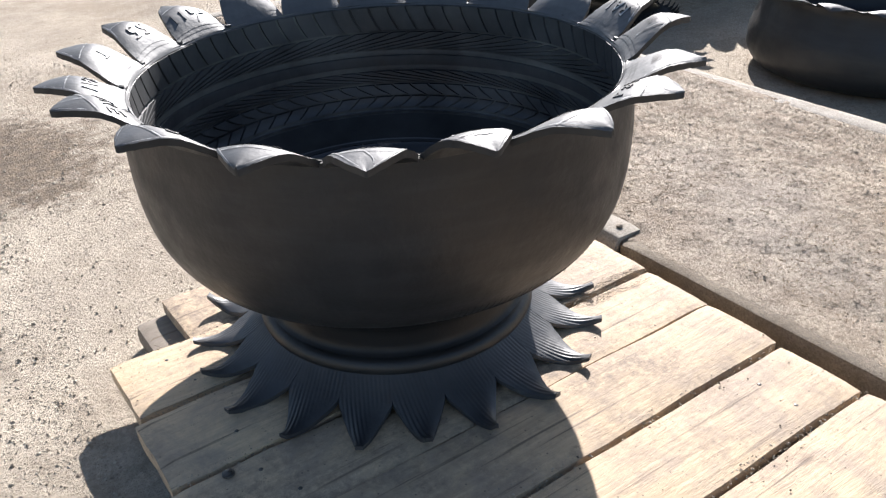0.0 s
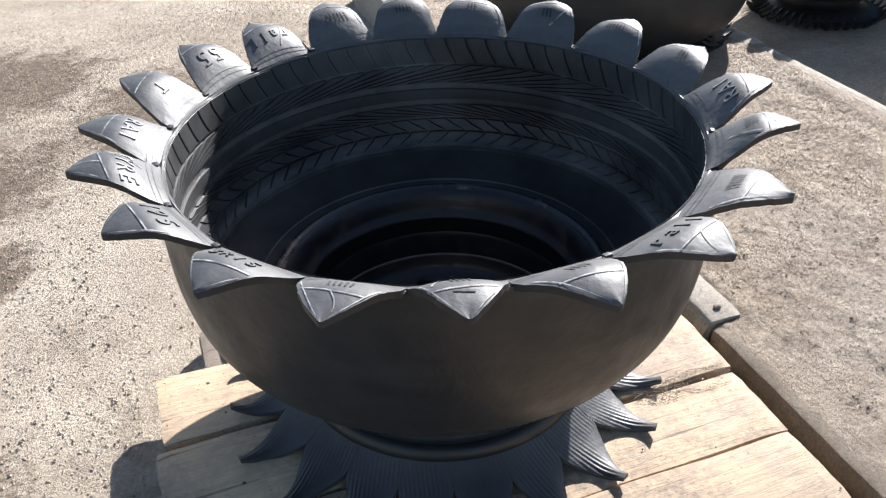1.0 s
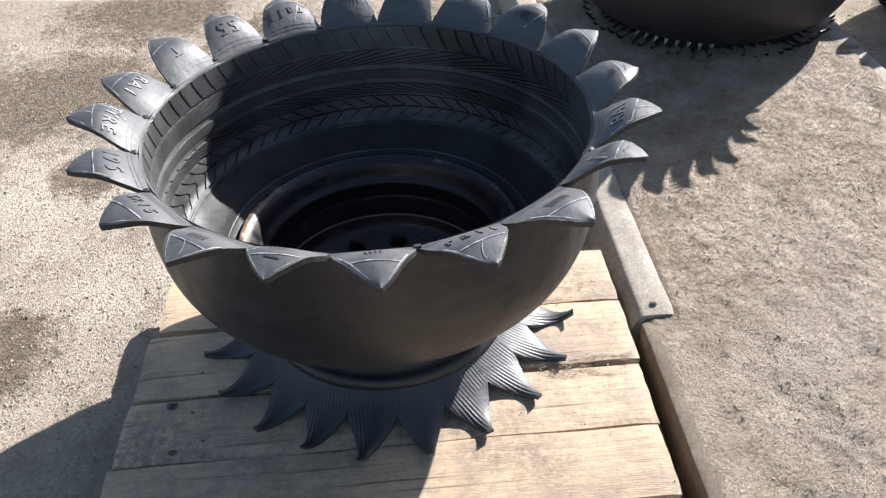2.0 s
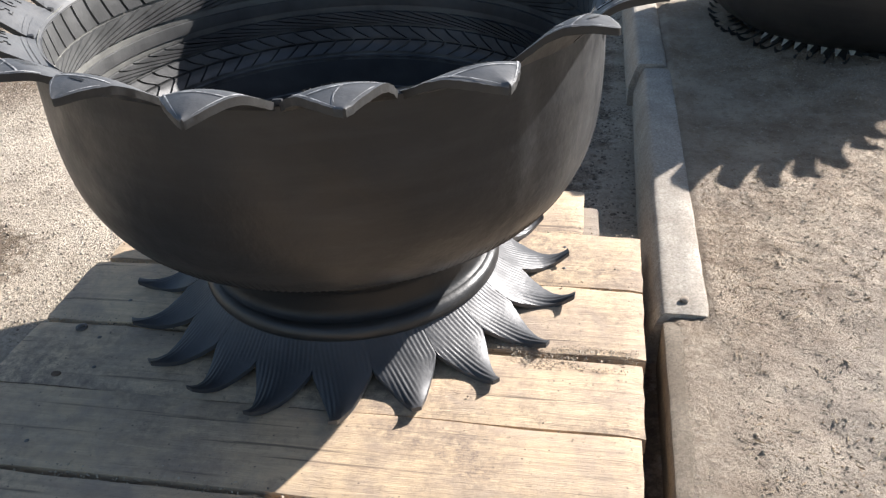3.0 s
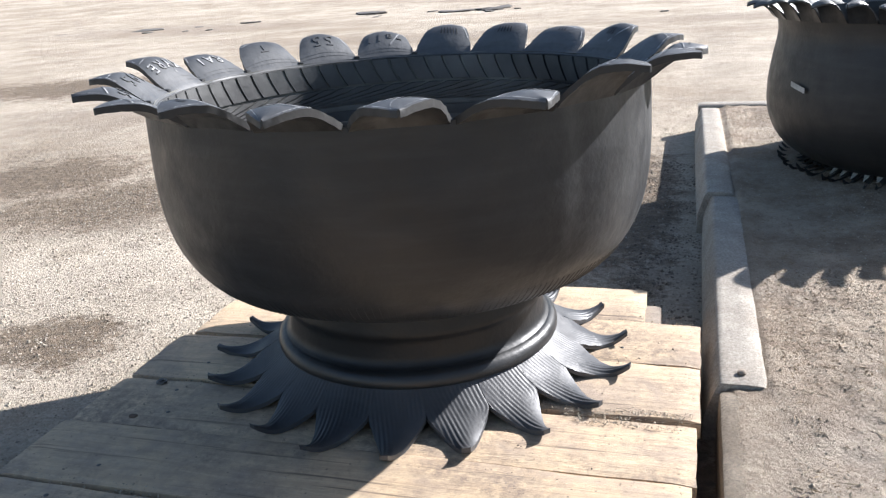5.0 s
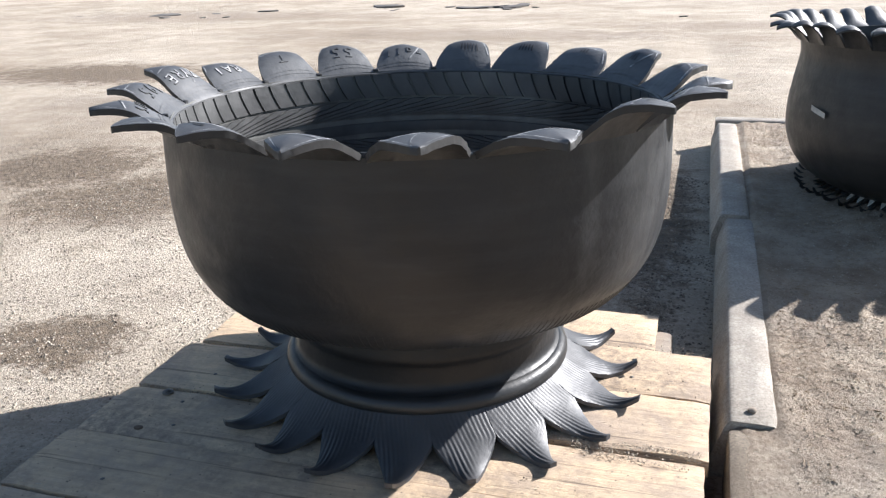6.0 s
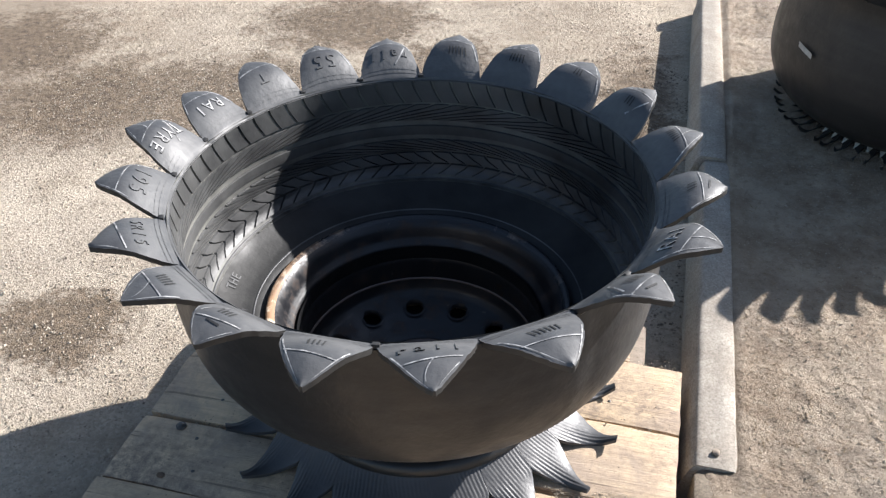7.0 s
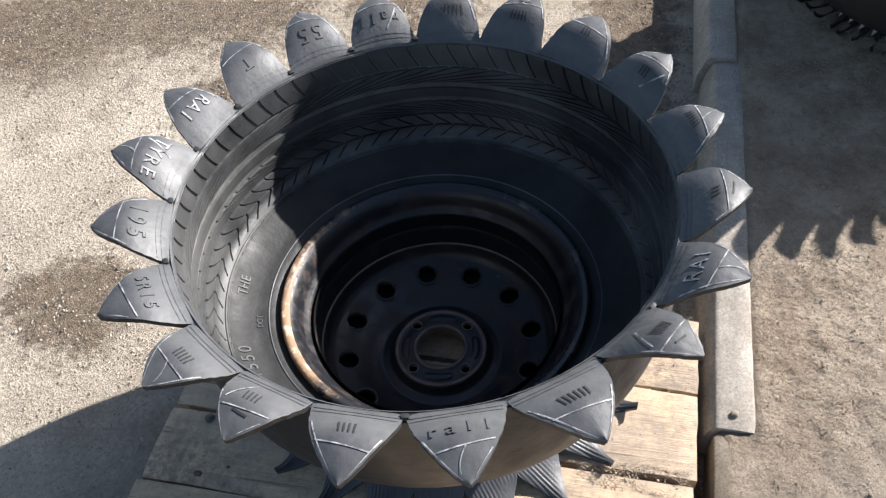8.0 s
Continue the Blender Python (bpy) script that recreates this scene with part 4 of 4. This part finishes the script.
def asphalt_chunk(x, y, size, seed):
    """A flat broken slab of asphalt with a ragged outline."""
    rnd = random.Random(seed)
    n = 11
    ring = [size * rnd.uniform(0.65, 1.1) for _ in range(n)]
    t = size * rnd.uniform(0.10, 0.22)
    v = [(1.5 * k * g * math.cos(2 * math.pi * i / n), k * g * math.sin(2 * math.pi * i / n), z + 0.1 * t * rnd.uniform(-1, 1)) for g, z in ((1.0, -0.01), (1.0, t * 0.8), (0.9, t)) for i, k in enumerate(ring)]
    f = [(a * n + i, a * n + (i + 1) % n, (a + 1) * n + (i + 1) % n, (a + 1) * n + i) for a in range(2) for i in range(n)] + [tuple(2 * n + i for i in range(n))]
    ob = new("asphalt_chunk", sharp(mesh_of("asphalt_chunk", v, f, ASPHALT), 30))
    ob.matrix_world = pose(x, y, 0.0, rnd.uniform(-4, 4), rnd.uniform(-4, 4), rnd.uniform(0, 360))
    return tagged(ob, "flat broken slab of dark asphalt on the yard", "asphalt", "broken asphalt")


ASPHALT = island_mat("broken_asphalt", (0.045, 0.043, 0.042), (0.13, 0.12, 0.11), 0.9)
rnd = random.Random(77)
for cx, cy, sx, sy, n in YARD_BREAKS:
    for q in range(n):
        asphalt_chunk(cx + rnd.uniform(-sx, sx), cy + rnd.uniform(-sy, sy), 0.03 + 0.13 * rnd.random() ** 2.5, 100 + q)

# ---- the other planters ----
WIDE_BOWL = [(0.15, 0.030), (0.21, 0.022), (0.265, 0.038), (0.312, 0.075), (0.337, 0.130), (0.341, 0.190), (0.334, 0.250), (0.325, 0.305), (0.330, 0.340)]
LOW_BOWL = [(0.10, 0.004), (0.25, 0.003), (0.295, 0.012), (0.321, 0.035), (0.330, 0.065), (0.326, 0.110), (0.310, 0.155), (0.300, 0.188), (0.302, 0.205)]
SMALL_BOWL = [(0.100, 0.030), (0.116, 0.055), (0.117, 0.080)] + [(r * 0.72, (z - 0.06) * 0.72) for r, z in OUTER]
bed_pot = far_planter("black tyre planter with narrow petals standing on the soil bed", pose(0.845, 1.08, 0.052, 0, 0, 3), WIDE_BOWL, 36, 0.080, 21, 58)
far_planter("low black tyre planter standing on the ground past the kerb", pose(1.66, 0.285, -0.004, 0, 0, 8), LOW_BOWL, 18, 0.062, 22, lift=0.018)
far_planter("small black tyre planter on a thorny rubber base, on bare ground", pose(1.545, 1.105, -0.004, 0, 0, 5), SMALL_BOWL, 22, 0.066, 23, 40, (0.140, 0.198), 0.030)
far_planter("black tyre planter standing behind the low one", pose(2.09, 1.20, -0.004, 0, 0, 2), [(r * 1.05, z * 1.2) for r, z in SMALL_BOWL], 18, 0.075, 24, 40, (0.150, 0.205), 0.03)

v, f = [], []
for i in range(6):
    for j in range(3):
        a, z = radians(203 + 1.5 * i), 0.208 + 0.0055 * j - 0.0030 * i
        v.append((0.3435 * math.cos(a), 0.3435 * math.sin(a), z + 0.001 * i))
for i in range(5):
    for j in range(2):
        f.append((3 * i + j, 3 * i + j + 3, 3 * i + j + 4, 3 * i + j + 1))
part("label", mesh_of("label", v, f, LABEL_GREY), bed_pot, "small rubbed pale label")

# small white triangles painting the sunlit soil between the thorns of the bed's planter
SUNLIT_GAP = plain("painted_sunlit_soil", (0.85, 0.84, 0.78), 0.8)
for k in range(8):
    a = radians(209 + 6.2 * k)
    v = [(0.256 * math.cos(a), 0.256 * math.sin(a), 0.020), (0.232 * math.cos(a - 0.045), 0.232 * math.sin(a - 0.045), 0.033), (0.232 * math.cos(a + 0.045), 0.232 * math.sin(a + 0.045), 0.033)]
    v += [(x, y, z - 0.004) for x, y, z in v]
    part("pale_wedge", mesh_of("pale_wedge", v, [(0, 2, 1), (3, 4, 5), (0, 1, 4, 3), (1, 2, 5, 4), (2, 0, 3, 5)], SUNLIT_GAP, False), bed_pot, "small white triangle painting sunlit soil between thorns")

# ---- loose bits ----
scatter("gravel", "small pale gravel stones strewn over the asphalt", "gravel", 16000, (-1.5, 0.36, -0.9, 1.9), PEBBLE, (0.0011, 0.0050), flat, 1, skip=on_pallet)
scatter("gravel", "small pale gravel stones beyond the bed", "gravel", 3000, (1.14, 2.4, -0.4, 2.2), PEBBLE, (0.0014, 0.005), flat, 2)
scatter("soil_crumbs", "brown crumbs of soil on the asphalt", "soil", 11000, (-1.5, 0.36, -0.9, 2.2), GRIT, (0.0009, 0.0034), flat, 3, skip=on_pallet)
scatter("soil_crumbs", "brown crumbs of soil on the bed", "soil", 16000, (0.44, 1.07, -0.6, 1.74), SAND, (0.0006, 0.0024), bed_z, 4)
scatter("soil_crumbs", "pale grains and stones on the bed", "soil", 14000, (0.44, 1.07, -0.6, 1.74), PEBBLE, (0.0006, 0.0024), bed_z, 5)
scatter("straw", "short dry straw bits on the bed", "straw", 3000, (0.44, 1.07, -0.6, 1.74), STRAW, (0.002, 0.010), bed_z, 6, kind="straw")
scatter("soil_crumbs", "dark crumbs in the gap beside the kerb", "soil", 5000, (0.24, 0.366, 0.10, 1.4), GRIT, (0.0009, 0.005), flat, 9, skip=on_pallet)


def in_gap(x, y):
    """Skips all but the seams between planks."""
    return min(abs(y - g) for g in (0.148, 0.0175, -0.117, -0.348, -0.465)) > 0.007 + 0.006 * noise.noise(Vector((x * 12, y * 3, 9)))


def gap_z(x, y):
    return PLANK_TOP - 0.004 if min(abs(y - g) for g in (0.148, 0.0175, -0.117, -0.348, -0.465)) < 0.005 else PLANK_TOP + 0.001


scatter("sand", "sand and grit caught in the pallet's seams", "sand", 26000, (-0.36, 0.35, -0.48, 0.16), SAND, (0.0007, 0.0026), gap_z, 7, skip=in_gap)
scatter("sand", "grains of sand lying on the pallet", "sand", 700, (-0.36, 0.35, -0.9, 0.14), GRIT, (0.0006, 0.0022), lambda x, y: PLANK_TOP + 0.0005, 8)
scatter("sand", "drift of sand beside a seam of the pallet", "sand", 4000, (0.08, 0.352, -0.140, -0.098), SAND, (0.0005, 0.0016), lambda x, y: PLANK_TOP + 0.0008, 10, skip=lambda x, y: noise.noise(Vector((x * 14, y * 40, 1))) < 0.0)
scatter("soil_clods", "small brown clods on the bed", "soil", 700, (0.45, 1.07, -0.6, 1.74), SAND, (0.0012, 0.0034), bed_z, 11)
scatter("gravel", "larger loose stones on the asphalt", "gravel", 18000, (-1.25, -0.36, -0.75, 1.3), PEBBLE, (0.0014, 0.0040), flat, 12, skip=on_pallet)
scatter("sand", "pale sand and dust specks on the planks", "sand", 5000, (-0.36, 0.345, -0.6, 0.14), SAND, (0.0004, 0.0013), lambda x, y: PLANK_TOP + 0.0006, 13, skip=lambda x, y: noise.noise(Vector((x * 9, y * 9, 4))) < -0.1)


def clod_field(x, y):
    """Skips the smooth stretches between drifts of clods."""
    return noise.noise(Vector((x * 5.5, y * 5.5, 8))) + 0.5 * noise.noise(Vector((x * 16, y * 16, 3))) < 0.05


CHIP = island_mat("rusty_brown_bark_chip", (0.28, 0.19, 0.115), (0.55, 0.42, 0.28))
scatter("bark_chips", "fine rusty-brown chips lying in drifts on the bed", "mulch", 26000, (0.45, 1.07, -0.75, 1.74), CHIP, (0.0006, 0.0023), bed_z, 14, skip=clod_field)
scatter("straw", "thin brown straw lying in drifts on the bed", "straw", 5000, (0.45, 1.07, -0.75, 1.74), CHIP, (0.002, 0.008), bed_z, 17, kind="straw", skip=clod_field)
scatter("soil_clods", "tan clods and small stones on the bed", "soil", 5000, (0.45, 1.07, -0.75, 1.74), SAND, (0.0010, 0.0034), bed_z, 15)
scatter("soil_crumbs", "dark crumbs and chips lying on the asphalt", "soil", 1800, (-1.6, -0.38, -0.6, 2.6), GRIT, (0.0012, 0.0052), flat, 16, skip=on_pallet)
